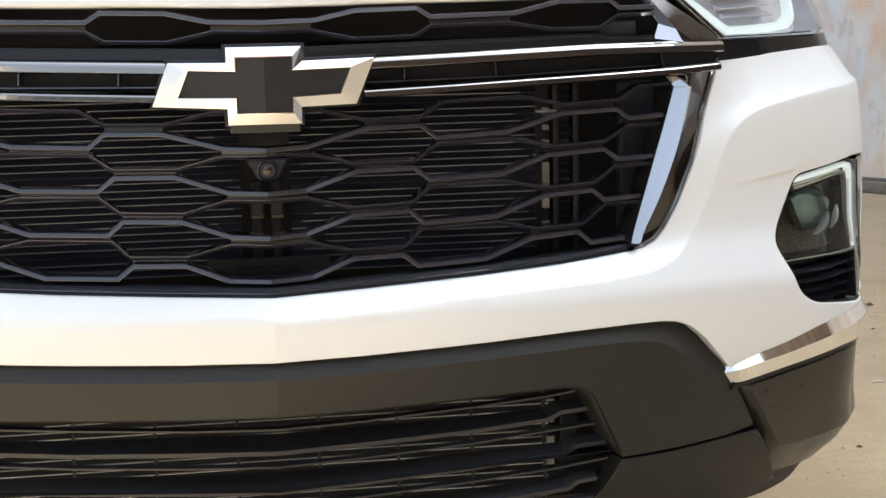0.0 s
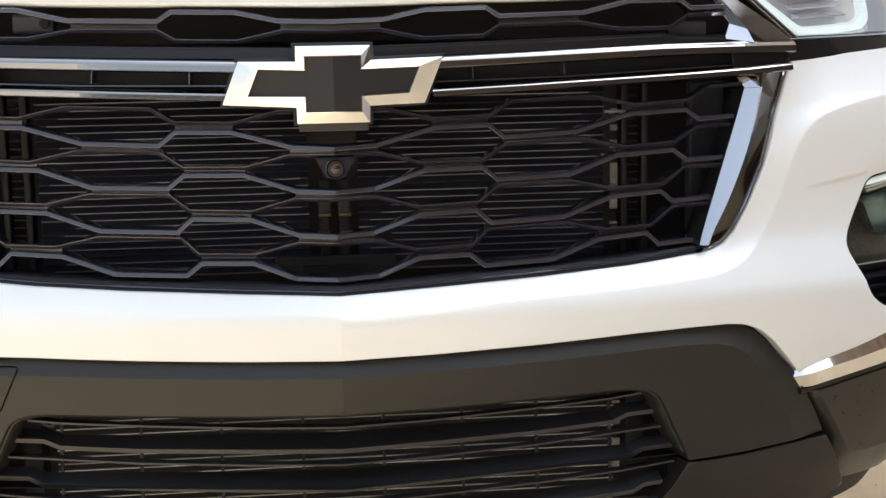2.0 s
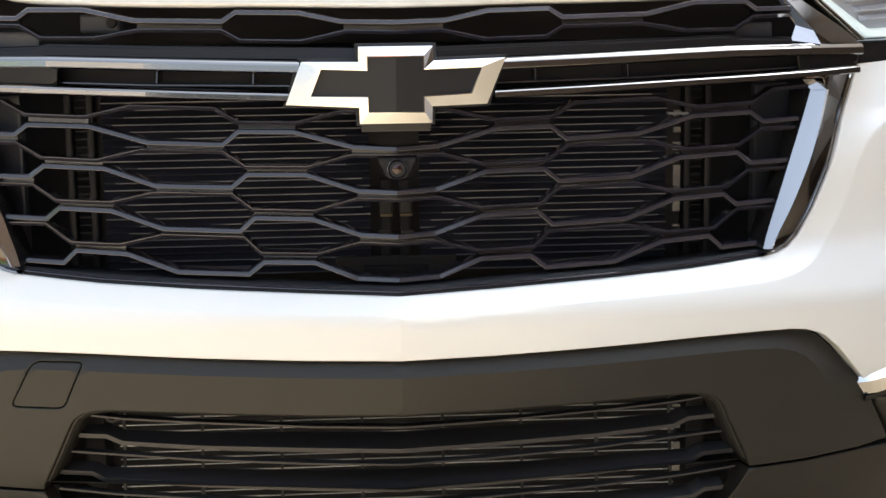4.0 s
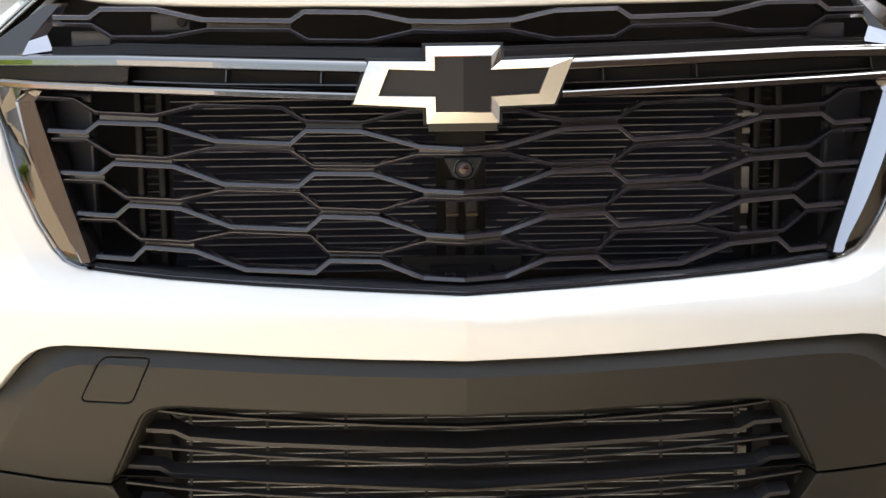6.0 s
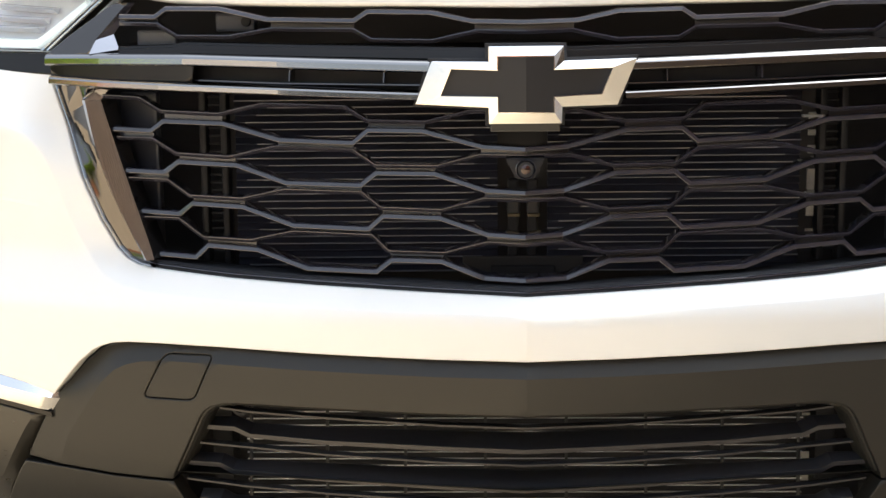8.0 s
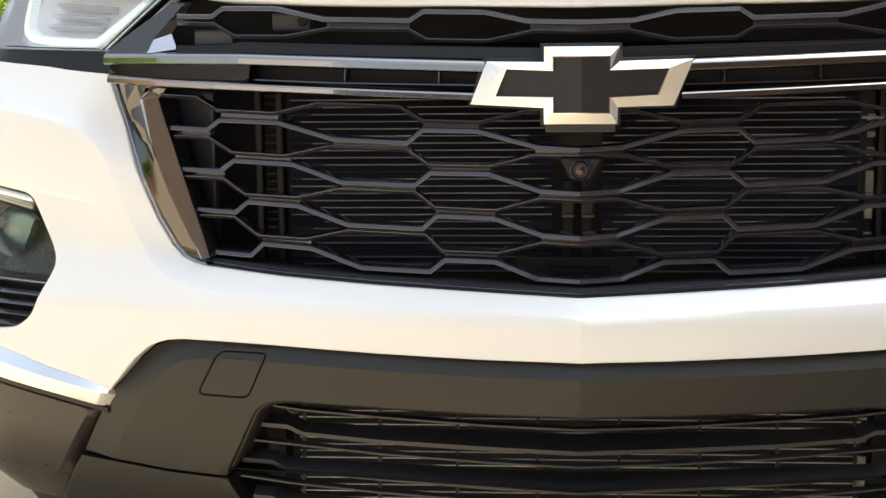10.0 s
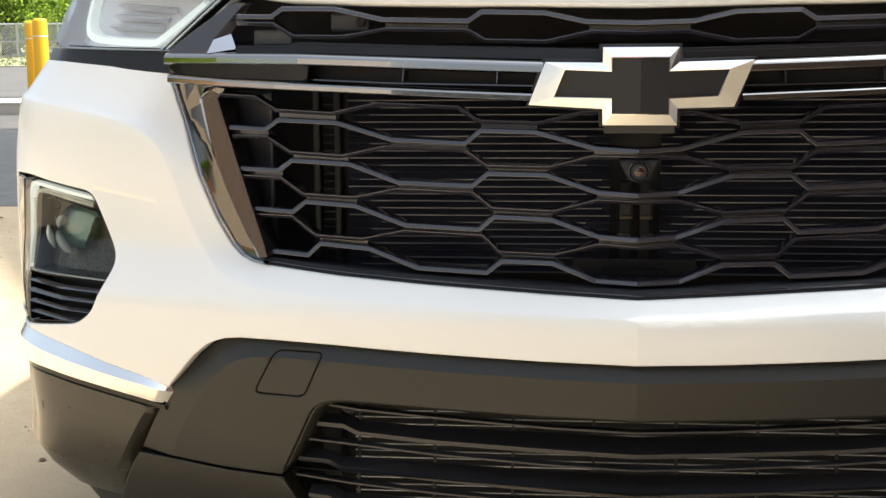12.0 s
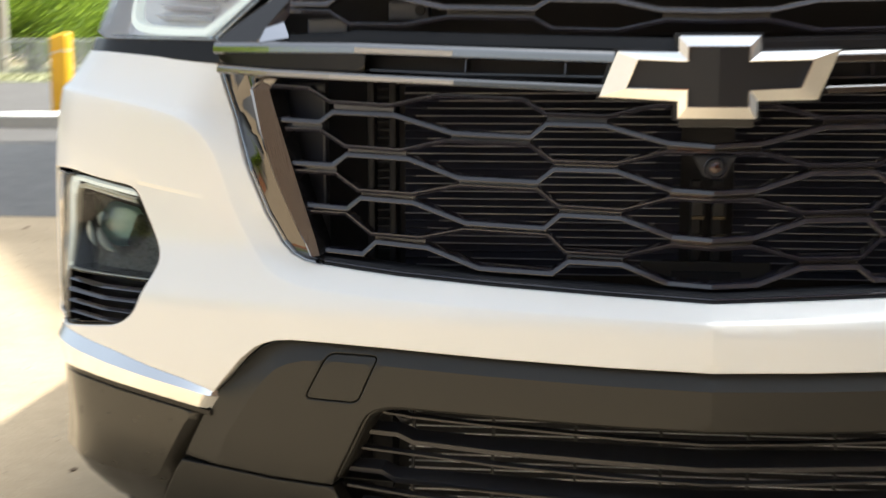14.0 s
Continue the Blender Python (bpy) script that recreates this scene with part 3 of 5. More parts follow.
# black lower cladding in the middle
INTAKE = [(0.500, 0.322), (0.472, 0.372), (0.4475, 0.420), (0.441, 0.429), (0.430, 0.437), (0.412, 0.442), (0.39, 0.4435), (0.28, 0.441), (0.12, 0.4365), (0, 0.4355)]
STEP = [(0.500, 0.321), (0.59, 0.3235), (0.66, 0.330), (0.727, 0.335)]
TOW = [(0.492, 0.511), (0.4225, 0.5105), (0.4530, 0.4455), (0.5270, 0.4465)]


CLAD_FOLD = S([(0, 0.4885), (0.12, 0.490), (0.27, 0.4945), (0.41, 0.4995), (0.48, 0.501), (0.525, 0.499), (0.548, 0.493), (0.566, 0.484), (0.585, 0.466), (0.605, 0.440), (0.648, 0.380), (0.672, 0.331), (0.69, 0.29)])


def clad_skin(s, z, inward=0.0):
    d = beyond(CLAD_FOLD, s, z)
    slope = 0.62 - 0.42 * min(max((0.49 - z) / 0.05, 0), 1)
    return body(s, z, inward - 0.004 + (slope * d if d > 0 else 0))


outline = S([(x, z - 0.003) for x, z in CLAD_TOP]) + S([(0.686, 0.405), (0.7285, 0.336)]) + S(STEP[::-1])[1:] + S(INTAKE)[1:]
bm = panel(outline, clad_skin, 0.03, 0.0026, 0.012, both=False, turn=1, folds=[CLAD_FOLD])
panel(outline, clad_skin, 0.03, 0.0026, 0.012, [rounded(S(TOW), 0.011)], both=False, turn=-1, folds=[CLAD_FOLD], bm=bm)
part("lower_cladding", bm, CLADDING, car, "matt black grained plastic cladding")
# the cover of the towing eye, on one side only, in its own opening
mx, mz = sum(p[0] for p in TOW) / 4, sum(p[1] for p in TOW) / 4
small = [(mx + (x - mx) * 0.975, mz + (z - mz) * 0.972) for x, z in TOW]
part("tow_cover", panel(rounded(S(small), 0.010), clad_skin, 0.006, 0.002, 0.010, both=False, turn=-1, folds=[CLAD_FOLD]), CLADDING, car, "black plastic towing eye cover")

# lip under the step
LIP = [(0, 0.205), (0.40, 0.212), (0.458, 0.232), (0.482, 0.275), (0.4995, 0.3175)]
outline = S([(0, 0.165), (0.60, 0.172), (0.76, 0.19), (0.8035, 0.226), (0.729, 0.331)]) + S([(x, z - 0.004) for x, z in STEP[::-1]]) + S(LIP[::-1])[1:]


def lip_skin(s, z, inward=0.0):
    return body(s, z, inward - 0.003 + 0.05 * max(0.0, 0.215 - z))


part("lower_lip", panel(outline, lip_skin, 0.03, 0.0024, 0.014), CLADDING, car, "matt black lower lip")

# side claddings and bright strips
SCUFFS = {1: [[(0.7388, 0.3945), (0.7318, 0.3865)], [(0.7995, 0.3930), (0.8030, 0.3895)], [(0.7510, 0.3650), (0.7575, 0.3610)], [(0.782, 0.3545), (0.789, 0.3545)]], -1: [[(0.8395, 0.3870), (0.8445, 0.3860)], [(0.895, 0.3880), (0.897, 0.3750)]]}
SIDE_FOLD = S([(0.700, 0.408), (0.7184, 0.385), (0.741, 0.352), (0.7725, 0.306), (0.7800, 0.2965), (0.793, 0.2910), (0.822, 0.2900), (0.923, 0.3064)]) + [(ALONG[96] + 0.05, 0.315), (ALONG[96] + 0.4, 0.32)]
for turn in (1, -1):
    o = S([(0.809, 0.229), (0.85, 0.231), (0.90, 0.233)]) + [(SIDE_END, 0.225), (SIDE_END, 0.453)] + S([(x, z - 0.0125) for x, z in STRIP_LOW[-2:1:-1]] + [(0.684, 0.402)]) + S([(0.690, 0.398), (0.731, 0.333)])

    def side_skin(s, z, inward=0.0):
        slope = 0.26 + 0.8 * min(max((z - 0.285) / 0.03, 0.0), 1.0)
        swell = 0.013 * math.exp(-(((z - 0.29) / 0.05) ** 2)) * min(max((s - 0.86) / 0.10, 0.0), 1.0)
        return body(s, z, inward + 0.002 - swell + slope * max(0.0, -beyond(SIDE_FOLD, s, z)))

    part("side_cladding", panel(o, side_skin, 0.03, 0.0024, 0.014, both=False, turn=turn, folds=[SIDE_FOLD]), SIDE_PLASTIC, car, "matt black corner cladding with scuffs")
    for mark in SCUFFS[turn]:
        part("scuff", ribbon([(turn * q, z) for q, z in S(mark)], [(-0.0013, -0.0002), (0.0013, -0.0002), (0.0009, 0.002), (-0.0009, 0.002)], lambda s, z, d=0.0: tuple(c * (math.copysign(1, s) if i == 0 else 1) for i, c in enumerate(side_skin(abs(s), z, d)))), VOID, car, "dark scuff in the plastic")
    xs = np.linspace(0.0, 1.0, 30)
    rows = []
    for line, d in ((STRIP_TOP, 0.010), (STRIP_TOP, 0.001), (STRIP_MID, -0.009), (STRIP_LOW, -0.004), (STRIP_LOW, 0.014)):
        p = S(line)
        cum = np.concatenate([[0], np.cumsum([math.dist(a, b) for a, b in zip(p, p[1:])])])
        rows.append([(float(np.interp(t * cum[-1], cum, [q[0] for q in p])), float(np.interp(t * cum[-1], cum, [q[1] for q in p])), d + 0.016 * max(0.0, 1 - t / 0.05) + 0.10 * max(0.0, t - 0.86)) for t in xs])
    part("bright_strip", loft(rows, body, sides=(turn,), smooth=True), CHROME, car, "polished chrome corner strip")
    rows = []
    for drop, d in ((0.0005, 0.006), (0.002, -0.001), (0.0095, 0.0), (0.0115, 0.005), (0.013, 0.02)):
        rows.append([(s, z - drop, d) for s, z in dense(S([(0.672, 0.4140)] + STRIP_LOW[2:]), 0.014, False)])
    part("strip_lip", loft(rows, body, sides=(turn,), smooth=True), GLOSS, car, "gloss black lip under the chrome strip")

    o = S([(0.775, 0.165), (0.85, 0.170), (0.905, 0.186), (0.925, 0.206), (0.925, 0.245), (0.80, 0.245)])
    part("air_deflector", panel(o, lambda s, z, d=0.0: body(s, z, d + 0.028), 0.02, 0.004, 0.016, both=False, turn=turn), DEEP, car, "black rubbery deflector under the corner")

# under-body tray and radiator box behind the openings
bm = bmesh.new()
box_into(bm, (0, 0.72, 0.21), (1.64, 0.75, 0.05), bevel=0.02)
part("undertray", bm, DEEP, car, "black plastic tray under the bumper")
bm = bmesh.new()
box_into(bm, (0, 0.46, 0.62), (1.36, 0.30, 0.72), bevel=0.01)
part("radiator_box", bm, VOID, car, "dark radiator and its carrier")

# ---- grille


def front_x(x, z, d=0.0):
    """The painted skin by half width, on either side."""
    X, Y, Z = paint(arc(abs(x)), z, d)
    return math.copysign(X, x), Y, Z



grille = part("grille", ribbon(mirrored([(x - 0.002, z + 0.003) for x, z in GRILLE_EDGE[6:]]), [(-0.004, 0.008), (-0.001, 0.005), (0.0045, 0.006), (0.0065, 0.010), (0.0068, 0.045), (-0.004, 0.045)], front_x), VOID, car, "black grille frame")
part("frame_lip", ribbon(mirrored([(x - 0.003, z + 0.0052) for x, z in GRILLE_EDGE[7:]]), [(-0.0013, 0.0055), (-0.0006, 0.0027), (0.0007, 0.0025), (0.0013, 0.005)], front_x), MESH_PLASTIC, grille, "thin satin lip of the frame")
for turn in (1, -1):
    p = [(turn * (x - 0.0042), z + 0.0012) for x, z in GRILLE_EDGE[:9]]
    part("frame_edge", ribbon(p, [(-0.0032, 0.006), (-0.0024, 0.0022), (-0.0008, 0.0004), (0.0008, 0.0004), (0.0024, 0.0022), (0.0032, 0.006), (0.0032, 0.04), (-0.0032, 0.04)], front_x, smooth=False), EDGE_CHROME, grille, "rounded satin chrome frame edge")

BARS_LOW = [
    [(0.577, 0.8165), (0.522, 0.814), (0.503, 0.8275), (0.4175, 0.8245), (0.3375, 0.802), (0.235, 0.798), (0.2135, 0.8155), (0.139, 0.814), (0.0575, 0.7925), (0, 0.789)],
    [(0.562, 0.758), (0.503, 0.756), (0.4835, 0.771), (0.398, 0.767), (0.329, 0.743), (0.225, 0.740), (0.2035, 0.757), (0.1235, 0.756), (0.053, 0.733), (0, 0.730)],
    [(0.540, 0.701), (0.483, 0.698), (0.464, 0.713), (0.391, 0.709), (0.320, 0.684), (0.215, 0.680), (0.1945, 0.698), (0.117, 0.6955), (0.051, 0.673), (0, 0.6695)],
    [(0.514, 0.641), (0.461, 0.6375), (0.4425, 0.6545), (0.3715, 0.6495), (0.301, 0.625), (0.2045, 0.6215), (0.1835, 0.6375), (0.1145, 0.636), (0.056, 0.614), (0, 0.611)],
]
BARS_HIGH = [
    [(0.592, 0.862), (0.538, 0.859), (0.507, 0.841), (0.424, 0.837), (0.359, 0.851), (0.246, 0.847), (0.215, 0.828), (0.134, 0.826), (0.073, 0.841), (0, 0.838)],
    [(0.572, 0.804), (0.521, 0.803), (0.486, 0.782), (0.409, 0.778), (0.345, 0.792), (0.236, 0.788), (0.205, 0.767), (0.120, 0.766), (0.062, 0.781), (0, 0.780)],
    [(0.556, 0.747), (0.500, 0.745), (0.468, 0.723), (0.391, 0.720), (0.331, 0.733), (0.225, 0.730), (0.198, 0.709), (0.113, 0.706), (0.055, 0.722), (0, 0.720)],
    [(0.538, 0.692), (0.485, 0.691), (0.450, 0.665), (0.381, 0.662), (0.321, 0.675), (0.211, 0.671), (0.188, 0.649), (0.110, 0.647), (0.052, 0.662), (0, 0.659)],
]
TOP_LOW = [(0.566, 0.972), (0.514, 0.971), (0.498, 0.982), (0.421, 0.981), (0.353, 0.966), (0.232, 0.963), (0.213, 0.975), (0.128, 0.973), (0.071, 0.961), (0, 0.959)]
TOP_HIGH = [(0.566, 0.963), (0.510, 0.961), (0.481, 0.944), (0.405, 0.943), (0.346, 0.953), (0.233, 0.951), (0.208, 0.937), (0.125, 0.935), (0.064, 0.948), (0, 0.946)]
BROAD = [(-0.0036, 0.000), (-0.0028, -0.0024), (-0.0020, -0.0027), (0.0026, -0.0014), (0.0036, 0.0004), (0.0040, 0.0030), (0.0042, 0.030), (-0.0036, 0.030)]
SLIM = [(-0.0030, 0.002), (0.0012, -0.0030), (0.0022, -0.0030), (0.0030, -0.001), (0.0030, 0.030), (-0.0030, 0.030)]
for path, sec in [(p, BROAD) for p in BARS_LOW + [TOP_LOW]] + [(p, SLIM) for p in BARS_HIGH + [TOP_HIGH]]:
    part("grille_bar", ribbon(mirrored(path), sec, grille_skin), MESH_PLASTIC, grille)
# webs where two bars run close together
WEB = [(-0.0045, 0.017), (0.0045, 0.017), (0.0045, 0.029), (-0.0045, 0.029)]
for low, high in zip(BARS_LOW + [TOP_LOW], BARS_HIGH + [TOP_HIGH]):
    for i in (2, 6):
        if low is TOP_LOW:
            continue
        mid_line = [((low[i + k][0] + high[i + k][0]) / 2, (low[i + k][1] + high[i + k][1]) / 2) for k in (0, 1)]
        for turn in (1, -1):
            part("grille_web", ribbon([(turn * x, z) for x, z in mid_line], WEB, grille_skin), MESH_PLASTIC, grille)
for low, high in list(zip(BARS_LOW, BARS_HIGH[1:])) + [(TOP_LOW, TOP_HIGH)]:
    for i in (0, 4):
        mid_line = [((low[i + k][0] + high[i + k][0]) / 2, (low[i + k][1] + high[i + k][1]) / 2) for k in (0, 1)]
        for turn in (1, -1):
            part("grille_web", ribbon([(turn * x, z) for x, z in mid_line], WEB, grille_skin), MESH_PLASTIC, grille)
    mid_line = mirrored([((low[i][0] + high[i][0]) / 2, (low[i][1] + high[i][1]) / 2) for i in (8, 9)])
    part("grille_web", ribbon(mid_line, WEB, grille_skin), MESH_PLASTIC, grille)

# two bright bars that flank the emblem
UPPER_BAR = [(0.6845, 0.9135), (0.60, 0.9133), (0.475, 0.9123), (0.34, 0.9078), (0.263, 0.9053), (0.13, 0.9013)]
LOWER_BAR = [(0.676, 0.8855), (0.60, 0.8805), (0.508, 0.8765), (0.337, 0.870), (0.263, 0.867), (0.135, 0.8625)]


def bar_section(h, turn):
    """Half height h: a crowned upper edge, a flat face and a narrow lip under it, from the top down, with a flat back."""
    front = [(1.0, 0.0050), (0.93, 0.0020), (0.76, -0.0012), (0.52, -0.0034), (0.28, -0.0045), (0.16, -0.0048), (-0.62, -0.0045), (-0.68, -0.0036), (-0.74, -0.0038), (-0.94, -0.0012), (-1.0, 0.0030)]
    return [(-turn * h * u, d) for u, d in front] + [(turn * h, 0.03), (-turn * h, 0.03)]


FRAME_LINE = eased(S([(x - 0.006, z) for x, z in GRILLE_EDGE[:9]])[::-1])


def frame_skin(s, z, inward=0.0):
    """The dark frame: level with the paint at its outer edge, rising to the blade in a hollow curve."""
    k = min(max(abs(beyond(FRAME_LINE, s, z)) / 0.045, 0.0), 1.0)
    a, b = Vector(paint(s, z, inward + 0.004)), Vector(body(s, z, inward + 0.0045))
    return tuple(a.lerp(b, k * (0.6 + 0.4 * k)))


skin_front = lambda x, z, d=0.0: body(math.copysign(arc(abs(x)), x), z, d)


def upright(line):
    """The skin along a line, carried straight up and down, so that a bar on it stands plumb."""
    xs, zs = [p[0] for p in line][::-1], [p[1] for p in line][::-1]

    def skin(x, z, d=0.0):
        mid = float(np.interp(abs(x), xs, zs))
        X, Y, _ = skin_front(x, mid + 0.6 * (z - mid), d)
        return X, Y, z

    return skin


for turn in (1, -1):
    flip = [(turn * x, z) for x, z in UPPER_BAR]
    part("chrome_bar", ribbon(flip, bar_section(0.0088, turn), upright(UPPER_BAR)), BAR_CHROME, grille, "polished chrome bar")
    flip = [(turn * x, z) for x, z in LOWER_BAR]
    part("chrome_bar", ribbon(flip, bar_section(0.0068, turn), upright(LOWER_BAR)), BAR_CHROME, grille, "polished chrome bar")
    # gloss black cover between the bars at the outer end, and the dark frame round the blade
    o = S([(0.463 if turn < 0 else 0.585, 0.882), (0.60, 0.8862), (0.676, 0.8905), (0.682, 0.9095), (0.60, 0.9085), (0.460 if turn < 0 else 0.580, 0.9075)])
    part("end_cover", panel(o, lambda s, z, d=0.0: body(s, 0.896 + 0.3 * (z - 0.896), d + 0.003)[:2] + (z,), 0.004, 0.001, 0.012, both=False, turn=turn), GLOSS, grille, "gloss black trim")
    o = S([(0.5285, 0.632)] + [(x - 0.0055, z + 0.0018) for x, z in GRILLE_EDGE[7:0:-1]] + [(0.684, 0.882), (0.600, 0.8775), (0.604, 0.8735), (0.6205, 0.8720), (0.6235, 0.856), (0.6150, 0.825), (0.6005, 0.780), (0.5855, 0.740), (0.5660, 0.700), (0.5470, 0.6625)])
    part("side_frame", panel(o, frame_skin, 0.03, 0.002, 0.008, both=False, turn=turn), DARK_CHROME, grille, "dark chrome frame")
    # the bright upright blade: a broad crowned facet that faces inward, a narrow one outside, and a capped top
    zs = np.linspace(0.6355, 0.856, 16)
    inner = smooth_curve((0.6355, 0.700, 0.780, 0.856), (0.5180, 0.5450, 0.5745, 0.6015))
    ridge = smooth_curve((0.6355, 0.700, 0.780, 0.856), (0.5270, 0.5640, 0.5975, 0.6195))
    outer = smooth_curve((0.6355, 0.700, 0.780, 0.856), (0.5305, 0.5680, 0.6025, 0.6258))
    rows = []
    cells = [(z, inner(z), ridge(z), outer(z)) for z in zs]
    for share in (0.0, 0.2, 0.4, 0.6, 0.8, 1.0):
        row = []
        for z, xi, xr, xo in cells:
            w = xr - xi
            row.append((arc(xi + share * w), z, w * (0.52 - 0.80 * share + 0.12 * share * share)))
        rows.append(row)
    rows.append([(arc(xo), z, 0.0012) for z, xi, xr, xo in cells])
    rows.append([(arc(xo), z, 0.02) for z, xi, xr, xo in cells])
    bm = loft(rows, body, sides=(turn,), smooth=True)
    for e in bm.edges:  # the crowned facet bends without an edge
        e.smooth = True
        if len(e.link_faces) == 2 and e.link_faces[0].normal.angle(e.link_faces[1].normal, 0.0) > 0.30:
            e.smooth = False
    part("blade", bm, BLADE_CHROME, grille, "polished metal blade")
    part("blade_wall", loft([[(arc(xi - 0.001), z, 0.05) for z, xi, xr, xo in cells], [(arc(xi), z, 0.52 * (xr - xi)) for z, xi, xr, xo in cells]], body, sides=(turn,)), GLOSS, grille, "black wall beside the blade")
    z, xi, xr, xo = cells[-1]
    w = xr - xi
    low = [(arc(xi), z, w * 0.52), (arc(xr), z, -w * 0.16), (arc(xo), z, 0.0012)]
    high = [(arc(0.5955), 0.8705, w * 0.52 + 0.008), (arc(0.607), 0.8725, 0.010), (arc(0.6185), 0.8715, 0.010)]
    part("blade_cap", loft([low, [(s, q + 0.0006, d - 0.0006) for s, q, d in low], high, [(s, q + 0.001, d + 0.02) for s, q, d in high]], body, sides=(turn,)), BLADE_CHROME, grille, "slanted bright blade cap")
    # fin beside the headlamp and its bright end cap
    o = S([(0.6165, 0.9212), (0.688, 0.9185), (0.655, 0.948), (0.600, 0.992), (0.577, 0.992), (0.5812, 0.9858), (0.613, 0.9400)])
    part("fin", panel(o, lambda s, z, d=0.0: body(s, z, d + 0.19 * (z - 0.92)), 0.006, 0.0015, 0.012, both=False, turn=turn), DARK_CHROME, grille, "gloss black fin")
    rows = [[(arc(x), z, 0.0005 + 0.19 * (z - 0.92)) for x, z in ((0.578, 0.992), (0.5815, 0.9858), (0.6132, 0.9400))], [(arc(0.571), 0.992, 0.024), (arc(0.5745), 0.9856, 0.022), (arc(0.593), 0.9480, 0.016)]]
    part("fin_facet", loft(rows, body, sides=(turn,)), MESH_PLASTIC, grille, "dark inner face of the fin")
    rows = [[(arc(0.593), 0.9480, 0.016), (arc(0.6132), 0.9400, 0.0042)], [(arc(0.5825), 0.9300, 0.0147), (arc(0.6160), 0.9236, -0.0026)], [(arc(0.5820), 0.9265, 0.0136), (arc(0.6165), 0.9205, -0.0040)], [(arc(0.5820), 0.9255, 0.016), (arc(0.6165), 0.9195, 0.004)]]
    part("fin_cap", loft(rows, body, sides=(turn,)), BLADE_CHROME, grille, "chrome end cap")
    # dark plate behind the outer cells
    bm = bmesh.new()
    box_into(bm, (turn * 0.552, 0.165, 0.755), (0.062, 0.012, 0.22), Euler((0, 0, turn * 0.35)), 0.004)
    part("air_guide", bm, GUIDE_PLASTIC, grille, "grey plastic air guide")
    bm = bmesh.new()
    box_into(bm, (turn * 0.520, 0.150, 0.940), (0.062, 0.006, 0.026), Euler((0, 0, turn * 0.25)), 0.004)
    part("cell_plate", bm, PLATE, grille, "grey plate behind the outer top cell")
    for k, x in enumerate((0.437, 0.468)):
        bm = bmesh.new()
        box_into(bm, (turn * x, 0.205, 0.745), (0.010, 0.03, 0.27), bevel=0.003)
        part("radiator_post", bm, COOLER, grille)
    bm = bmesh.new()
    for k in range(22):
        box_into(bm, (turn * 0.452, 0.212, 0.625 + k * 0.0115), (0.022, 0.010, 0.003), bevel=0.0008)
    part("cooler", bm, COOLER, grille, "dark cooler fins")

# ledge between the top cells and the upper bar; slot between the bars with small fins
part("ledge", ribbon(mirrored([(0.575, 0.928), (0.494, 0.930), (0.478, 0.9335), (0.30, 0.928), (0.05, 0.922), (0, 0.922)]), [(-0.012, 0.002), (-0.001, 0.0028), (-0.0006, 0.0050), (0.0028, 0.0054), (0.0040, 0.0090), (0.0042, 0.05), (-0.012, 0.05)], skin_front), GLOSS, grille, "gloss black ledge")
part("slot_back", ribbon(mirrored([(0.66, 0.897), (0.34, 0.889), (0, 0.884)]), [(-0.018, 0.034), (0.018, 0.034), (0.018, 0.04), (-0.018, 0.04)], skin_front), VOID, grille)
part("slot_rail", ribbon(mirrored([(0.60, 0.889), (0.34, 0.8795), (0, 0.874)]), [(-0.001, 0.012), (0.001, 0.012), (0.001, 0.03), (-0.001, 0.03)], skin_front), MESH_PLASTIC, grille)
for x in (-0.324, -0.193, 0.193, 0.324):
    part("slot_fin", ribbon([(x, 0.876 + abs(x) * 0.02), (x + 0.0005, 0.900 + abs(x) * 0.02)], [(-0.0009, 0.004), (0.0009, 0.004), (0.0009, 0.03), (-0.0009, 0.03)], skin_front), MESH_PLASTIC, grille)
bm = bmesh.new()
box_into(bm, (0.487, 0.150, 0.8885), (0.017, 0.012, 0.02), bevel=0.002)
part("bracket", bm, ALUMINIUM, grille, "bare metal bracket")

# shutters behind the cells
shutter = part("air_shutter", ribbon([(-0.43, 0.745), (0.43, 0.745)], [(-0.15, 0.0), (0.15, 0.0), (0.15, 0.01), (-0.15, 0.01)], lambda x, z, d=0.0: (x, 0.215 + d, z)), DEEP, car, "closed radiator shutter")
for i in range(26):
    z = 0.6015 + i * 0.0104
    for k, (x0, x1) in enumerate(((-0.415, -0.036), (0.036, 0.398))):
        flat = lambda x, zz, d=0.0: (x, 0.165 + d, zz)
        slat = part("slat", ribbon([(x0, z), (x1, z + 0.0006)], [(-0.0008, -0.004), (0.0010, -0.006), (0.0092, 0.003), (0.0088, 0.005)], flat), SLAT, shutter)
        # a painted highlight along the slat's edge, left out here and there
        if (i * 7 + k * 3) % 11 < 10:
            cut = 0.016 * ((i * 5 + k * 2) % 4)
            part("slat_glint", ribbon([(x0 + cut, z), (x1 - cut * 0.7, z + 0.0006)], [(-0.0005, -0.0090), (0.0011, -0.0092), (0.0014, -0.005), (-0.0005, -0.005)], flat), LIP_GLINT, shutter)
bm = bmesh.new()
for x in (-0.0135, 0.0145):
    box_into(bm, (x, 0.172, 0.67), (0.015, 0.02, 0.13), bevel=0.003)
support = part("latch_support", bm, VOID, car, "dark upright latch support")
for x in (-0.0135, 0.0145):
    bm = bmesh.new()
    box_into(bm, (x, 0.135, 0.702), (0.019, 0.02, 0.030), bevel=0.004)
    part("latch_block", bm, COOLER, support)
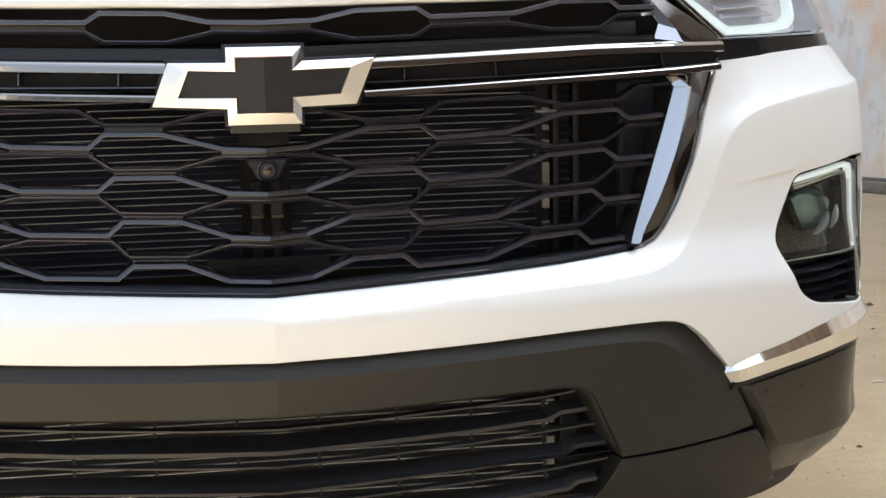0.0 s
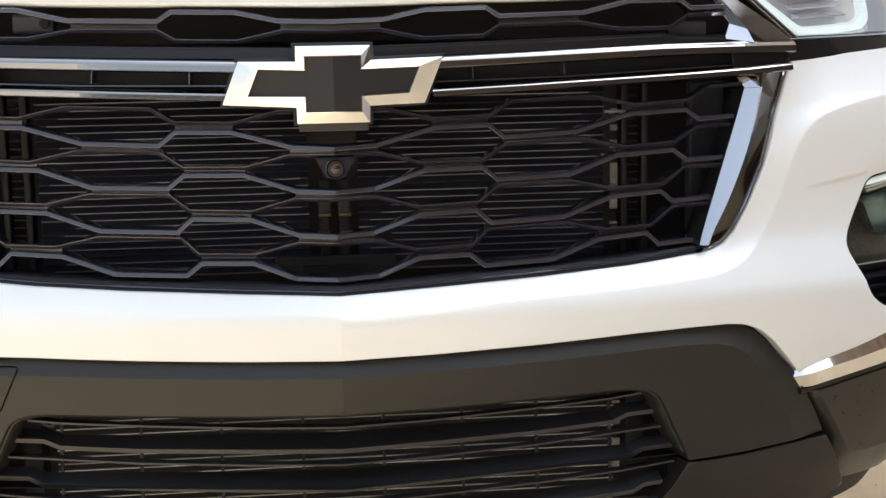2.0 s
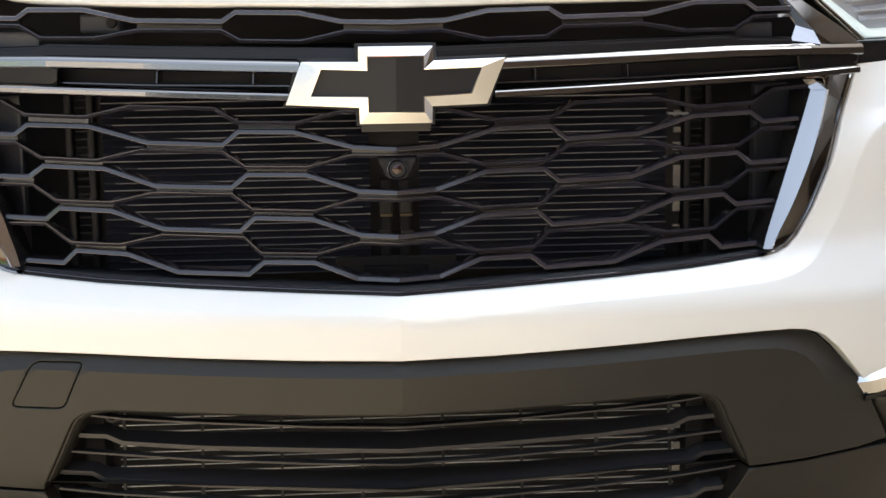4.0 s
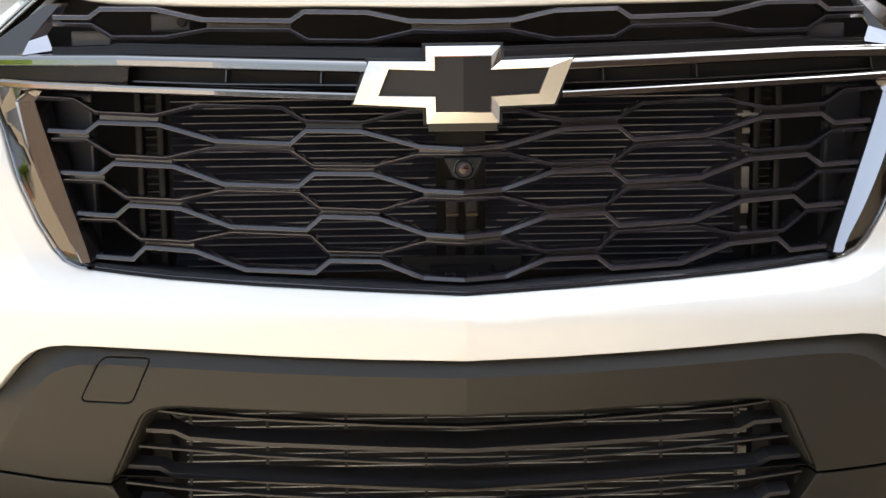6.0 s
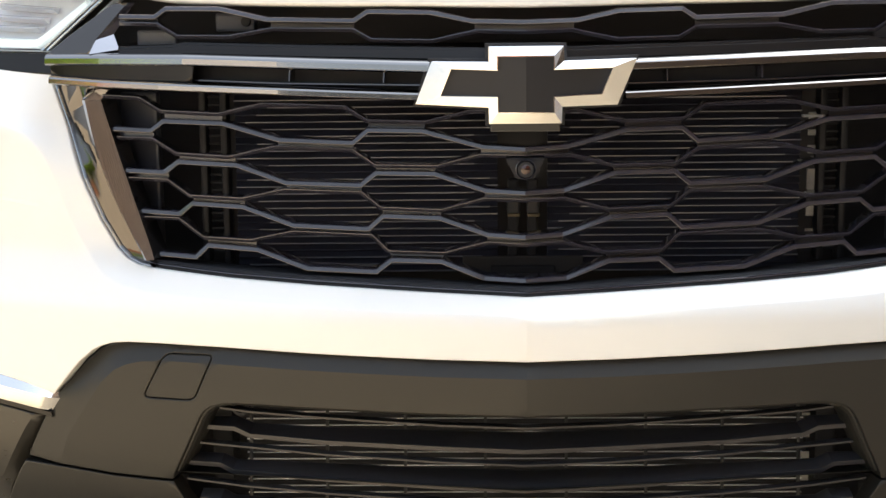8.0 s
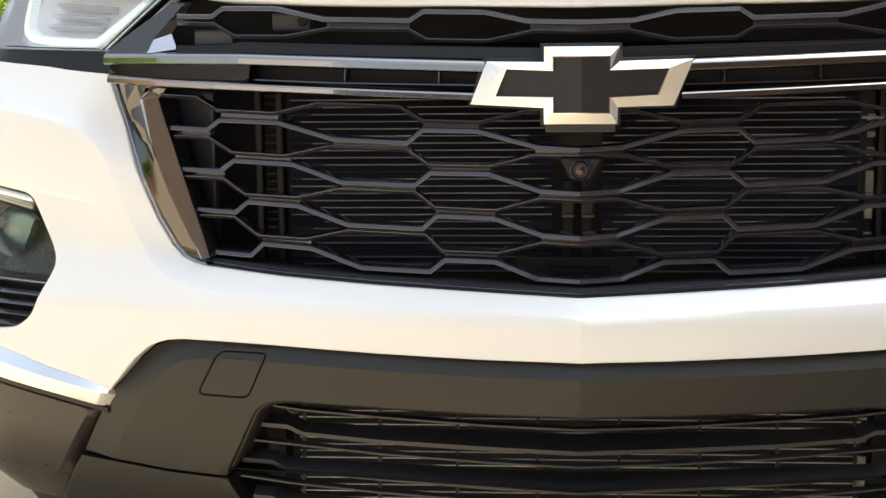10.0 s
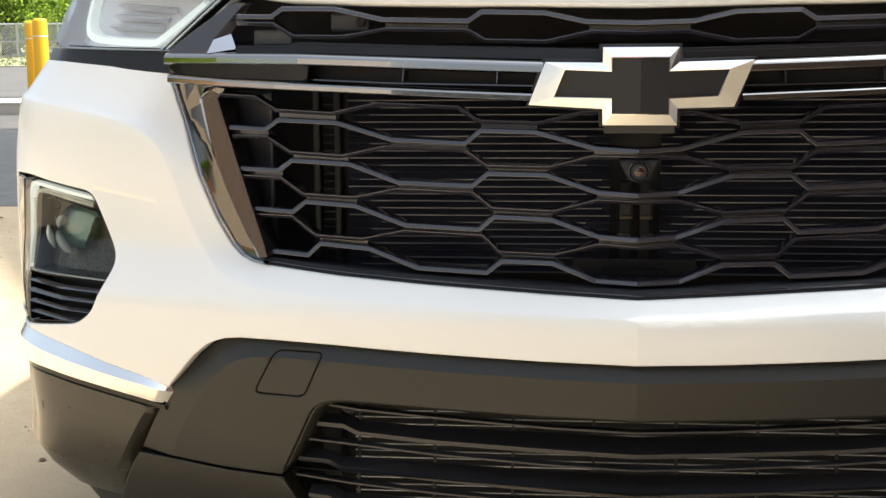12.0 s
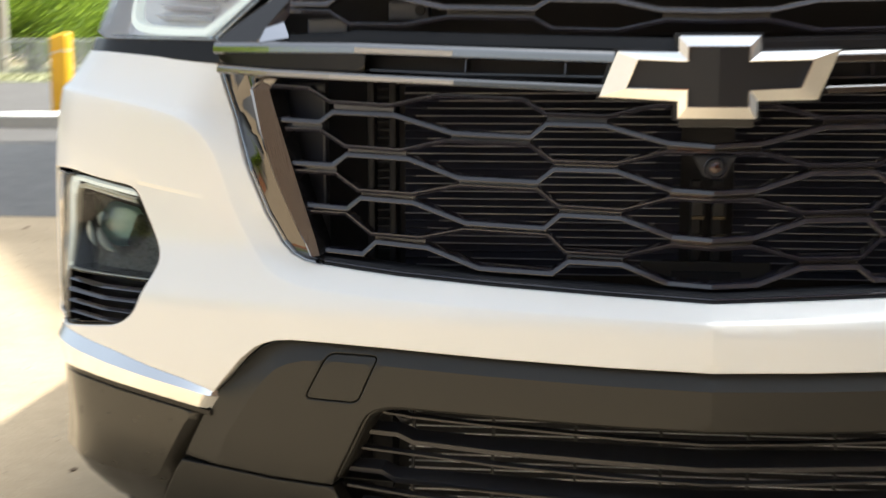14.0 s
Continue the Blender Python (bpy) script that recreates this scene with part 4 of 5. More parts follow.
for x in (-0.0135, 0.0145):
    bm = bmesh.new()
    box_into(bm, (x, 0.124, 0.6880), (0.018, 0.004, 0.005), bevel=0.0012)
    part("latch_pin", bm, PIN_TAN, support, "dull yellow latch pin")
bm = bmesh.new()
box_into(bm, (0, 0.150, 0.6120), (0.175, 0.006, 0.026), bevel=0.002)
part("latch_plate", bm, GREY_PLASTIC, support, "dark plate under the latch")
bm = bmesh.new()
box_into(bm, (0, 0.144, 0.6060), (0.094, 0.008, 0.0125), bevel=0.003)
part("plate_slot", bm, VOID, support, "black slot in the plate")
bracket = new("radiator_bracket")
bracket.parent = car
tagged(bracket, "bare metal radiator brackets")
for z, h in ((0.822, 0.016), (0.80, 0.010), (0.776, 0.014), (0.733, 0.036), (0.690, 0.024), (0.655, 0.014)):
    bm = bmesh.new()
    box_into(bm, (0.413, 0.158, z), (0.011, 0.006, h * 0.85), bevel=0.001)
    part("bracket_plate", bm, ALUMINIUM, bracket)
for z, w in ((0.8275, 0.03), (0.7655, 0.03), (0.7055, 0.032), (0.6475, 0.026)):
    bm = bmesh.new()
    box_into(bm, (0.40 + (z - 0.83) * 0.06, 0.098, z), (w, 0.014, 0.0035), bevel=0.001)
    part("bracket_clip", bm, ALUMINIUM, bracket)

bm = bmesh.new()
box_into(bm, (0, 0.035, 0.8215), (0.094, 0.012, 0.016), bevel=0.002)
part("lower_plate", bm, GREY_PLASTIC, grille, "dark plate under the badge")
bm = bmesh.new()
box_into(bm, (0, 0.29, 0.995), (1.44, 0.03, 0.13), bevel=0.006)
part("slam_panel", bm, DEEP, car, "black panel under the bonnet edge")

# small sensor behind the top cells, on one side only
bm = bmesh.new()
box_into(bm, (-0.408, 0.165, 0.963), (0.056, 0.03, 0.026), bevel=0.004)
sensor = part("sensor_box", bm, PLATE, car, "small grey sensor box")
bm = bmesh.new()
tube_into(bm, (-0.392, 0.150, 0.964), (-0.392, 0.144, 0.964), 0.0075, 0.0065, 20)
part("sensor_eye", bm, DEEP, sensor)

# front camera under the emblem
bm = bmesh.new()
pts = [(-0.027, 0.778), (0.027, 0.778), (0.020, 0.765), (0.013, 0.750), (-0.013, 0.750), (-0.020, 0.765)]
f = bm.faces.new([bm.verts.new((x, 0.052, z)) for x, z in pts])
e = bmesh.ops.extrude_face_region(bm, geom=[f])
bmesh.ops.translate(bm, verts=[v for v in e["geom"] if isinstance(v, bmesh.types.BMVert)], vec=(0, -0.025, 0))
bmesh.ops.recalc_face_normals(bm, faces=bm.faces)
bmesh.ops.bevel(bm, geom=list(bm.edges), offset=0.002, segments=2, affect="EDGES")
eye = part("front_camera", bm, VOID, car, "small round front camera")
bm = bmesh.new()
tube_into(bm, (0, 0.03, 0.7635), (0, 0.018, 0.7635), 0.0118, 0.0105, 24)
part("barrel", bm, VOID, eye)
ring = [(0.0128 * math.cos(a), 0.7635 + 0.0128 * math.sin(a)) for a in np.linspace(0, 2 * math.pi, 33)]
part("bezel", ribbon(ring, [(-0.0009, 0.001), (0.0, 0.0), (0.0009, 0.001), (0.0009, 0.008), (-0.0009, 0.008)], lambda x, z, d=0.0: (x, 0.0185 + d, z)), MESH_PLASTIC, eye, "satin ring round the lens")
bm = bmesh.new()
bmesh.ops.create_uvsphere(bm, u_segments=20, v_segments=10, radius=0.0075, matrix=Matrix.Translation((0, 0.0195, 0.7635)) @ Matrix.Diagonal((1, 0.45, 1, 1)))
part("lens", bm, RED_GLASS, eye, "reddish glass lens", True)

# ---- emblem: a plain cross-like shape with a bevelled bright rim
RIM = [(-0.048, 0.9265), (0.0485, 0.9265), (0.0495, 0.907), (0.146, 0.9095), (0.1205, 0.851), (0.047, 0.849), (0.0465, 0.827), (-0.0475, 0.827), (-0.048, 0.8485), (-0.1455, 0.8535), (-0.1235, 0.9075), (-0.048, 0.9065)]
FACE = [(-0.037, 0.914), (0.0365, 0.914), (0.0365, 0.8965), (0.1145, 0.8985), (0.0995, 0.865), (0.0365, 0.862), (0.0365, 0.841), (-0.037, 0.841), (-0.037, 0.862), (-0.1128, 0.8635), (-0.0985, 0.8985), (-0.037, 0.896)]
emblem = new("emblem")
emblem.parent = car
tagged(emblem, "black cross-shaped badge with bevelled chrome rim")


def bent(x, y):
    return y + 0.075 * abs(x)


bm = bmesh.new()
rings = []
for poly, y, grow in ((RIM, 0.055, 0.0), (RIM, 0.010, 0.0), (RIM, 0.006, -0.0012), (FACE, -0.001, 0.0012), (FACE, -0.001, 0.0), (FACE, 0.006, 0.0)):
    cx, cz = 0.0, 0.8785
    rings.append([bm.verts.new((x + math.copysign(grow, x), bent(x, y), z + math.copysign(grow, z - cz))) for x, z in poly])
for a, b in zip(rings, rings[1:]):
    for i in range(len(a)):
        j = (i + 1) % len(a)
        bm.faces.new((a[i], a[j], b[j], b[i]))
bmesh.ops.recalc_face_normals(bm, faces=bm.faces)
part("rim", bm, CHROME, emblem, "bevelled chrome rim")
bm = bmesh.new()
for side in (1, -1):
    half = [(x, z) for x, z in FACE if x * side > 0]
    k = [(0, 0.914)] + half + [(0, 0.841)] if side > 0 else half
    if side < 0:
        order = [(0, 0.914), (0, 0.841), (-0.037, 0.841), (-0.037, 0.862), (-0.1128, 0.8635), (-0.0985, 0.8985), (-0.037, 0.896), (-0.037, 0.914)]
        k = order
    bm.faces.new([bm.verts.new((x, 0.0004 + 0.14 * abs(x), z)) for x, z in k])
bmesh.ops.recalc_face_normals(bm, faces=bm.faces)
for fc in bm.faces:
    if fc.normal.y > 0:
        fc.normal_flip()
part("badge_face", bm, EMBLEM_BLACK, emblem, "satin black badge face")
bm = bmesh.new()
grown = [(x + math.copysign(0.006, x), z + math.copysign(0.005, z - 0.8785)) for x, z in RIM]
a = [bm.verts.new((x, bent(x, 0.026), z)) for x, z in grown]
b = [bm.verts.new((x, bent(x, 0.075), z)) for x, z in grown]
bm.faces.new(a)
for i in range(len(a)):
    j = (i + 1) % len(a)
    bm.faces.new((a[i], a[j], b[j], b[i]))
bmesh.ops.recalc_face_normals(bm, faces=bm.faces)
part("back_plate", bm, VOID, emblem, "gloss black backing plate")

# ---- lower intake
intake_skin = lambda x, z, d=0.0: (x, NOSE(abs(x)) * 0.8 + 0.02 + d, z)
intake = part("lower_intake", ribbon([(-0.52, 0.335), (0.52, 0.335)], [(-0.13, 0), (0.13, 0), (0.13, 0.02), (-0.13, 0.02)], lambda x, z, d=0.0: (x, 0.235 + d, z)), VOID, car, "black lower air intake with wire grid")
rows = [[(s, z, d) for s, z in shifted(dense(S(INTAKE[:-1]), 0.012, False) + [(0.0, INTAKE[-1][1])], by)] for by, d in ((-0.001, 0.004), (0.0025, 0.0055), (0.0055, 0.010), (0.0075, 0.018), (0.0082, 0.045))]
for row in rows:
    row[-1] = (0.0, row[-1][1], row[-1][2])
part("intake_lip", loft(rows, body, smooth=False), CLADDING, intake, "rolled black edge of the opening")
THICK = [(-0.0042, 0.006), (-0.0036, -0.0008), (0.0030, -0.0026), (0.0040, 0.0), (0.0092, 0.052), (0.0082, 0.060), (-0.0020, 0.050)]
MAIN_BARS = [
    [(0.457, 0.3960), (0.411, 0.3945), (0.389, 0.3850), (0.278, 0.3785), (0.118, 0.3735), (0, 0.3708)],
    [(0.484, 0.3420), (0.434, 0.3405), (0.4165, 0.3315), (0.279, 0.3245), (0.119, 0.3175), (0, 0.3143)],
    [(0.465, 0.2880), (0.436, 0.2865), (0.420, 0.2775), (0.279, 0.2690), (0.119, 0.2620), (0, 0.2580)],
]


def intake_deep(x, z, d=0.0):
    """Bars whose backs end in one upright plane."""
    front = NOSE(abs(x)) * 0.8 + 0.02
    return x, front + (d if d < 0.01 else d / 0.06 * (0.088 - front)), z


for p in MAIN_BARS:
    part("main_bar", ribbon(mirrored(p), THICK, intake_deep), INTAKE_PLASTIC, intake)
for p in ([(0.432, 0.4240), (0.388, 0.4195), (0.277, 0.4137), (0.118, 0.4063), (0, 0.4040)], [(0.467, 0.3720), (0.278, 0.3603), (0.1185, 0.3532), (0, 0.3504)], [(0.483, 0.3174), (0.401, 0.3103), (0.279, 0.3036), (0.1185, 0.2967), (0, 0.2940)], [(0.46, 0.2600), (0.279, 0.2480), (0, 0.2390)]):
    part("slim_bar", ribbon(mirrored(p), [(-0.0022, 0.004), (-0.0016, -0.0008), (0.0014, -0.0016), (0.0022, 0.002), (0.0024, 0.012), (-0.0022, 0.012)], intake_skin), INTAKE_PLASTIC, intake)
for i in range(19):
    z = 0.4208 - i * 0.0102
    part("wire", ribbon([(-0.405, z), (0.405, z)], [(-0.0010, 0.001), (-0.0004, 0.0), (0.0006, 0.0), (0.0011, 0.002), (-0.0008, 0.0025)], lambda x, zz, d=0.0: (x, 0.12 + d, zz)), WIRE, intake)
for x in (-0.4019, -0.2892, -0.1739, -0.0561, 0.0627, 0.1791, 0.2907, 0.4015):
    part("upright", ribbon([(x, 0.23), (x * 0.985, 0.436)], [(-0.0021, 0.0), (0.0021, 0.0), (0.0021, 0.006), (-0.0021, 0.006)], lambda xx, z, d=0.0: (xx, 0.114 + d, z)), UPRIGHT, intake)
for z, h in ((0.412, 0.018), (0.382, 0.005), (0.357, 0.022), (0.318, 0.014), (0.292, 0.026)):
    bm = bmesh.new()
    box_into(bm, (0.420, 0.17, z), (0.013, 0.006, h), bevel=0.001)
    part("bracket", bm, ALUMINIUM, intake, "bare metal bracket")
bm = bmesh.new()
bmesh.ops.create_cone(bm, cap_ends=False, segments=24, radius1=0.0125, radius2=0.0125, depth=0.03, matrix=Matrix.Translation((-0.4035, 0.078, 0.4235)) @ Matrix.Rotation(radians(90), 4, "X"))
bmesh.ops.solidify(bm, geom=list(bm.faces), thickness=0.004)
part("towing_eye_socket", bm, VOID, intake, "dark round socket")
for turn in (1, -1):
    bm = bmesh.new()
    box_into(bm, (turn * 0.45, 0.20, 0.36), (0.03, 0.06, 0.16), bevel=0.004)
    part("duct", bm, VOID, intake, "dark duct wall")

# ---- headlamps
def lamp_skin(s, z, inward=0.0):
    return body(s, z, inward + 0.022)


HEAD = [(0.696, 0.9215), (0.80, 0.9235), (0.905, 0.9255), (0.955, 0.935), (0.97, 0.985), (0.975, 1.035), (0.80, 1.035), (0.600, 1.018), (0.622, 0.997)]
for turn in (1, -1):
    lamp = part("headlamp", panel(rounded(S(HEAD), 0.006), lambda s, z, d=0.0: lamp_skin(s, z, d + 0.05), 0.004, 0.003, 0.02, both=False, turn=turn), LAMP_SILVER, car, "clear headlamp with white light guide")
    part("lens", panel(rounded(S(HEAD), 0.006), lambda s, z, d=0.0: lamp_skin(s, z, d + 0.003), 0.004, 0.004, 0.016, both=False, turn=turn), LENS, lamp, "clear polycarbonate lens").visible_shadow = False
    guide = [(0.655, 0.992), (0.679, 0.972), (0.722, 0.938), (0.735, 0.934), (0.83, 0.939), (0.853, 0.944), (0.868, 0.958), (0.872, 1.0)]
    guide = eased(S(guide))
    part("light_guide", ribbon([(turn * s, z) for s, z in guide], [(-0.0068, 0.020), (-0.005, 0.014), (0.005, 0.014), (0.0068, 0.020), (0.0068, 0.030), (-0.0068, 0.030)], lamp_skin), HEAD_GUIDE, lamp, "white light guide")
    for k, (xa, za, xb, zb) in enumerate(((0.742, 0.9565, 0.838, 0.960), (0.735, 0.9695, 0.835, 0.9755), (0.722, 0.984, 0.83, 0.992))):
        q = [(turn * s, z) for s, z in dense(S([(xa, za), (xb, zb)]), 0.01, False)]
        part("reflector", ribbon(q, [(-0.0035, 0.050), (-0.0030, 0.034), (-0.0005, 0.031), (0.0060, 0.049)], lamp_skin), LAMP_SILVER, lamp, "silvered reflector step")
    for off in (0.0, 0.0045, 0.009, 0.0135):
        q = [(turn * s, z) for s, z in S([(0.615 + off, 1.008), (0.700 + off, 0.926)])]
        part("edge_rib", ribbon(q, [(-0.0014, 0.008), (0.0014, 0.008), (0.0014, 0.03), (-0.0014, 0.03)], lamp_skin), REFLECTOR if off in (0.0045, 0.0135) else LAMP_DARK, lamp)
    for off in (0.002, 0.011):
        line = dense(S([(0.618 + off, 1.004), (0.700 + off, 0.9275)]), 0.0042, False)
        bm = bmesh.new()
        for s, z in line[1:-1]:
            x, y, zz = lamp_skin(s, z, 0.009)
            box_into(bm, (turn * x, y, zz), (0.0022, 0.003, 0.0022))
        part("bead_row", bm, REFLECTOR, lamp, "row of small bright beads")
    q = [(turn * s, z) for s, z in dense(S([(0.716, 0.9275), (0.80, 0.9295), (0.90, 0.932)]), 0.012, False)]
    part("lower_edge", ribbon(q, [(-0.0016, 0.010), (0.0, 0.007), (0.0016, 0.010), (0.0016, 0.02), (-0.0016, 0.02)], lamp_skin), REFLECTOR, lamp, "bright lower edge of the lamp")
    rows = [[(s, z, 0.006) for s, z in S(HEAD[5:6] + HEAD[4:5] + HEAD[3:4] + HEAD[2:3] + HEAD[1:2] + HEAD[0:1])], [(s, z, 0.055) for s, z in S(HEAD[5:6] + HEAD[4:5] + HEAD[3:4] + HEAD[2:3] + HEAD[1:2] + HEAD[0:1])]]
    part("bowl", loft(rows, lamp_skin, sides=(turn,), smooth=True), LAMP_SILVER, lamp)
    o = S([(0.6835, 0.890), (0.737, 0.893), (0.80, 0.898), (0.90, 0.904)]) + [(ALONG[96] + 0.05, 0.908), (ALONG[96] + 0.05, 0.930)] + S([(0.90, 0.9275), (0.80, 0.9255), (0.7, 0.9235), (0.686, 0.9215)])
    part("lamp_sill", panel(o, lambda s, z, d=0.0: lamp_skin(s, z, d + 0.007), 0.05, 0.002, 0.016, both=False, turn=turn), GLOSS, car, "gloss black strip under the headlamp")

# ---- fog lamps with louvres
for turn in (1, -1):
    sgn = lambda pts: [(turn * s, z) for s, z in S(pts)]
    BACK = [(0.807, 0.716), (0.928, 0.735), (0.953, 0.730), (0.955, 0.62), (0.944, 0.516), (0.908, 0.511), (0.812, 0.5225), (0.785, 0.542), (0.7535, 0.6185)]
    fog = part("fog_lamp", panel(rounded(S(BACK), 0.012), lambda s, z, d=0.0: body(s, z, d + 0.05), 0.004, 0.003, 0.016, both=False, turn=turn), LAMP_BED, car, "fog lamp in a black angular pocket")
    ring = dense(rounded(S(FOG), 0.016), 0.012)
    part("bezel", ribbon([(turn * s, z) for s, z in ring + ring[:1]], [(-0.0018, 0.004), (0.0018, 0.004), (0.0018, 0.022), (-0.0018, 0.022)], body), GLOSS, fog, "gloss black bezel")
    o = S([(0.951, 0.729), (0.984, 0.731), (0.999, 0.712), (1.001, 0.62), (0.995, 0.531), (0.944, 0.523), (0.949, 0.62)])
    part("outer_trim", panel(rounded(o, 0.008), lambda s, z, d=0.0: body(s, z, d + 0.004 + 0.006 * max(0.0, 1 - abs(s - ALONG[96] - 0.004) / 0.006)), 0.02, 0.003, 0.008, both=False, turn=turn), LAMP_GREY, fog, "grey outer lamp trim")
    LENS_EDGE = [(0.809, 0.712), (0.926, 0.732), (0.951, 0.728), (0.9515, 0.62), (0.943, 0.522), (0.914, 0.518), (0.916, 0.590), (0.762, 0.586), (0.757, 0.6185)]
    part("lens", panel(rounded(S(LENS_EDGE), 0.006), lambda s, z, d=0.0: body(s, z, d + 0.004), 0.003, 0.003, 0.016, both=False, turn=turn), FOG_LENS, fog, "clear lens").visible_shadow = False
    q = dense(eased(sgn([(0.812, 0.7055), (0.87, 0.7145), (0.925, 0.7225), (0.944, 0.7195), (0.9445, 0.695), (0.945, 0.62), (0.939, 0.524)])), 0.012, False)
    part("light_guide", ribbon(q, [(-0.0042, 0.016), (-0.0026, 0.010), (0.0026, 0.010), (0.0042, 0.016), (0.0035, 0.022), (-0.0035, 0.022)], body), LIGHT_GUIDE, fog, "white L-shaped light guide")
    q = dense(eased(sgn([(0.815, 0.6945), (0.87, 0.7045), (0.914, 0.7115), (0.932, 0.7085), (0.9335, 0.685), (0.934, 0.62), (0.929, 0.522)])), 0.012, False)
    part("guide_bed", ribbon(q, [(-0.0038, 0.021), (-0.0028, 0.014), (0.0005, 0.016), (0.0030, 0.014), (0.0038, 0.021)], body), GUIDE_BED, fog, "cream bed of the light guide")
    for off in (0.9335, 0.9445):
        bm = bmesh.new()
        for k in range(30):
            x, y, z = body(S([(off, 0.0)])[0][0], 0.598 + 0.0034 * k, 0.0125)
            box_into(bm, (turn * x, y, z), (0.0055, 0.003, 0.0013))
        part("guide_ticks", bm, GUIDE_TICK, fog, "fine ribs across the light guide")
    q = dense(sgn([(0.818, 0.6865), (0.897, 0.7025), (0.914, 0.699), (0.9225, 0.688), (0.925, 0.62), (0.9225, 0.592)]), 0.012, False)
    part("guide_edge", ribbon(q, [(-0.0012, 0.020), (0, 0.016), (0.0012, 0.020), (0.0012, 0.028), (-0.0012, 0.028)], body), LAMP_DARK, fog, "thin dark guide edge")
    q = dense(sgn([(0.82, 0.7175), (0.926, 0.734), (0.9525, 0.728), (0.954, 0.62), (0.9455, 0.52)]), 0.012, False)
    part("housing_wall", ribbon(q, [(-0.0015, 0.018), (0.0015, 0.018), (0.0015, 0.062), (-0.0015, 0.062)], body), LAMP_DARK, fog)
    q = dense(sgn([(0.9515, 0.726), (0.9525, 0.62), (0.9455, 0.524)]), 0.012, False)
    part("edge_groove", ribbon(q, [(-0.0016, 0.003), (0.0016, 0.003), (0.0016, 0.02), (-0.0016, 0.02)], body), GLOSS, fog)
    c = Vector(body(arc(0.860), 0.6575, 0.040))
    c.x *= turn
    bm = bmesh.new()
    bmesh.ops.create_uvsphere(bm, u_segments=32, v_segments=16, radius=0.0365, matrix=Matrix.Translation(c) @ Matrix.Diagonal((1, 0.8, 1, 1)))
    part("projector", bm, BALL_GLASS, fog, "round glass projector", True).visible_shadow = False
    bm = bmesh.new()
    bowl = [[bm.verts.new(c + Vector((0.034 * math.cos(q) * math.cos(a), -0.004 + 0.009 * math.sin(q), 0.034 * math.cos(q) * math.sin(a)))) for a in np.linspace(0, 2 * math.pi, 28, endpoint=False)] for q in np.linspace(0, 1.45, 8)]
    for p, q in zip(bowl, bowl[1:]):
        for k in range(28):
            bm.faces.new((p[k], p[(k + 1) % 28], q[(k + 1) % 28], q[k])).smooth = True
    bm.faces.new(bowl[-1])
    part("dish", bm, DISH, fog, "teal silvered dish behind the projector")
    ring = [(turn * 0.036 * math.cos(a), 0.036 * math.sin(a)) for a in np.linspace(0, 2 * math.pi, 41)]
    part("projector_ring", ribbon(ring, [(-0.0012, 0.0), (0.0, -0.0016), (0.0012, 0.0), (0.0012, 0.01), (-0.0012, 0.01)], lambda x, z, d=0.0: (c.x + x, c.y + 0.003 + d, c.z + z)), LAMP_RING, fog, "thin dull ring round the projector")
    # three pale leaf shapes on the projector's outer side, modelled in place of its highlights
    for a0, a1, r0, r1, w in ((0.75, -0.05, 0.026, 0.031, 0.0085), (-0.15, -1.35, 0.0335, 0.042, 0.0075), (0.10, -0.70, 0.0470, 0.0500, 0.0060)):
        bm = bmesh.new()
        rows = []
        for q in np.linspace(0, 1, 9):
            a, r = a0 + (a1 - a0) * q, r0 + (r1 - r0) * q
            half = w * math.sin(math.pi * min(max(q, 0.04), 0.96)) ** 0.7
            rows.append([bm.verts.new(c + Vector((turn * (r + u * half) * math.cos(a), -0.012 - 0.006 * (1 - u * u), (r + u * half) * math.sin(a)))) for u in (-1, -0.4, 0.25, 1)])
        for p, q in zip(rows, rows[1:]):
            for k in range(3):
                bm.faces.new((p[k], p[k + 1], q[k + 1], q[k])).smooth = True
        bmesh.ops.solidify(bm, geom=list(bm.faces), thickness=0.003)
        part("reflector", bm, GLINT_WHITE, fog, "pale leaf shape standing for a highlight in the projector glass")
    # small glowing dots added for the sparkle of the projector glass
    bm = bmesh.new()
    for x, z, r in ((-0.006, 0.004, 0.0016), (0.002, 0.004, 0.0019), (0.014, 0.012, 0.0012), (0.004, -0.012, 0.0012)):
        bmesh.ops.create_uvsphere(bm, u_segments=8, v_segments=6, radius=r, matrix=Matrix.Translation(c + Vector((turn * x, 0.012, z))))
    part("glint_dot", bm, LIGHT_GUIDE, fog, "tiny glowing dots standing for glints in the glass", True)
    # pocket walls and louvre slats
    p = sgn([(0.762, 0.588), (0.918, 0.591)])
    part("divider", ribbon(p, [(-0.003, 0.006), (0.003, 0.006), (0.003, 0.05), (-0.003, 0.05)], body), GLOSS, fog)
    bm = panel(rounded(S([(0.766, 0.584), (0.912, 0.587), (0.906, 0.517), (0.812, 0.5265), (0.789, 0.545)]), 0.006), lambda s, z, d=0.0: body(s, z, d + 0.045), 0.003, 0.002, 0.02, both=False, turn=turn)
    part("louvre_back", bm, DEEP, fog)
    p = dense(sgn([(0.757, 0.61), (0.787, 0.542), (0.813, 0.5235), (0.908, 0.5125), (0.945, 0.5195), (0.957, 0.522)]), 0.012, False)
    part("pocket_floor", ribbon(p, [(-0.003, 0.012), (0.002, 0.012), (0.002, 0.075), (-0.003, 0.075)], body), GLOSS, fog)
    p = sgn([(0.911, 0.588), (0.907, 0.517)])
    part("pocket_wall", ribbon(p, [(-0.0015, 0.006), (0.0015, 0.006), (0.0015, 0.05), (-0.0015, 0.05)], body), GLOSS, fog)
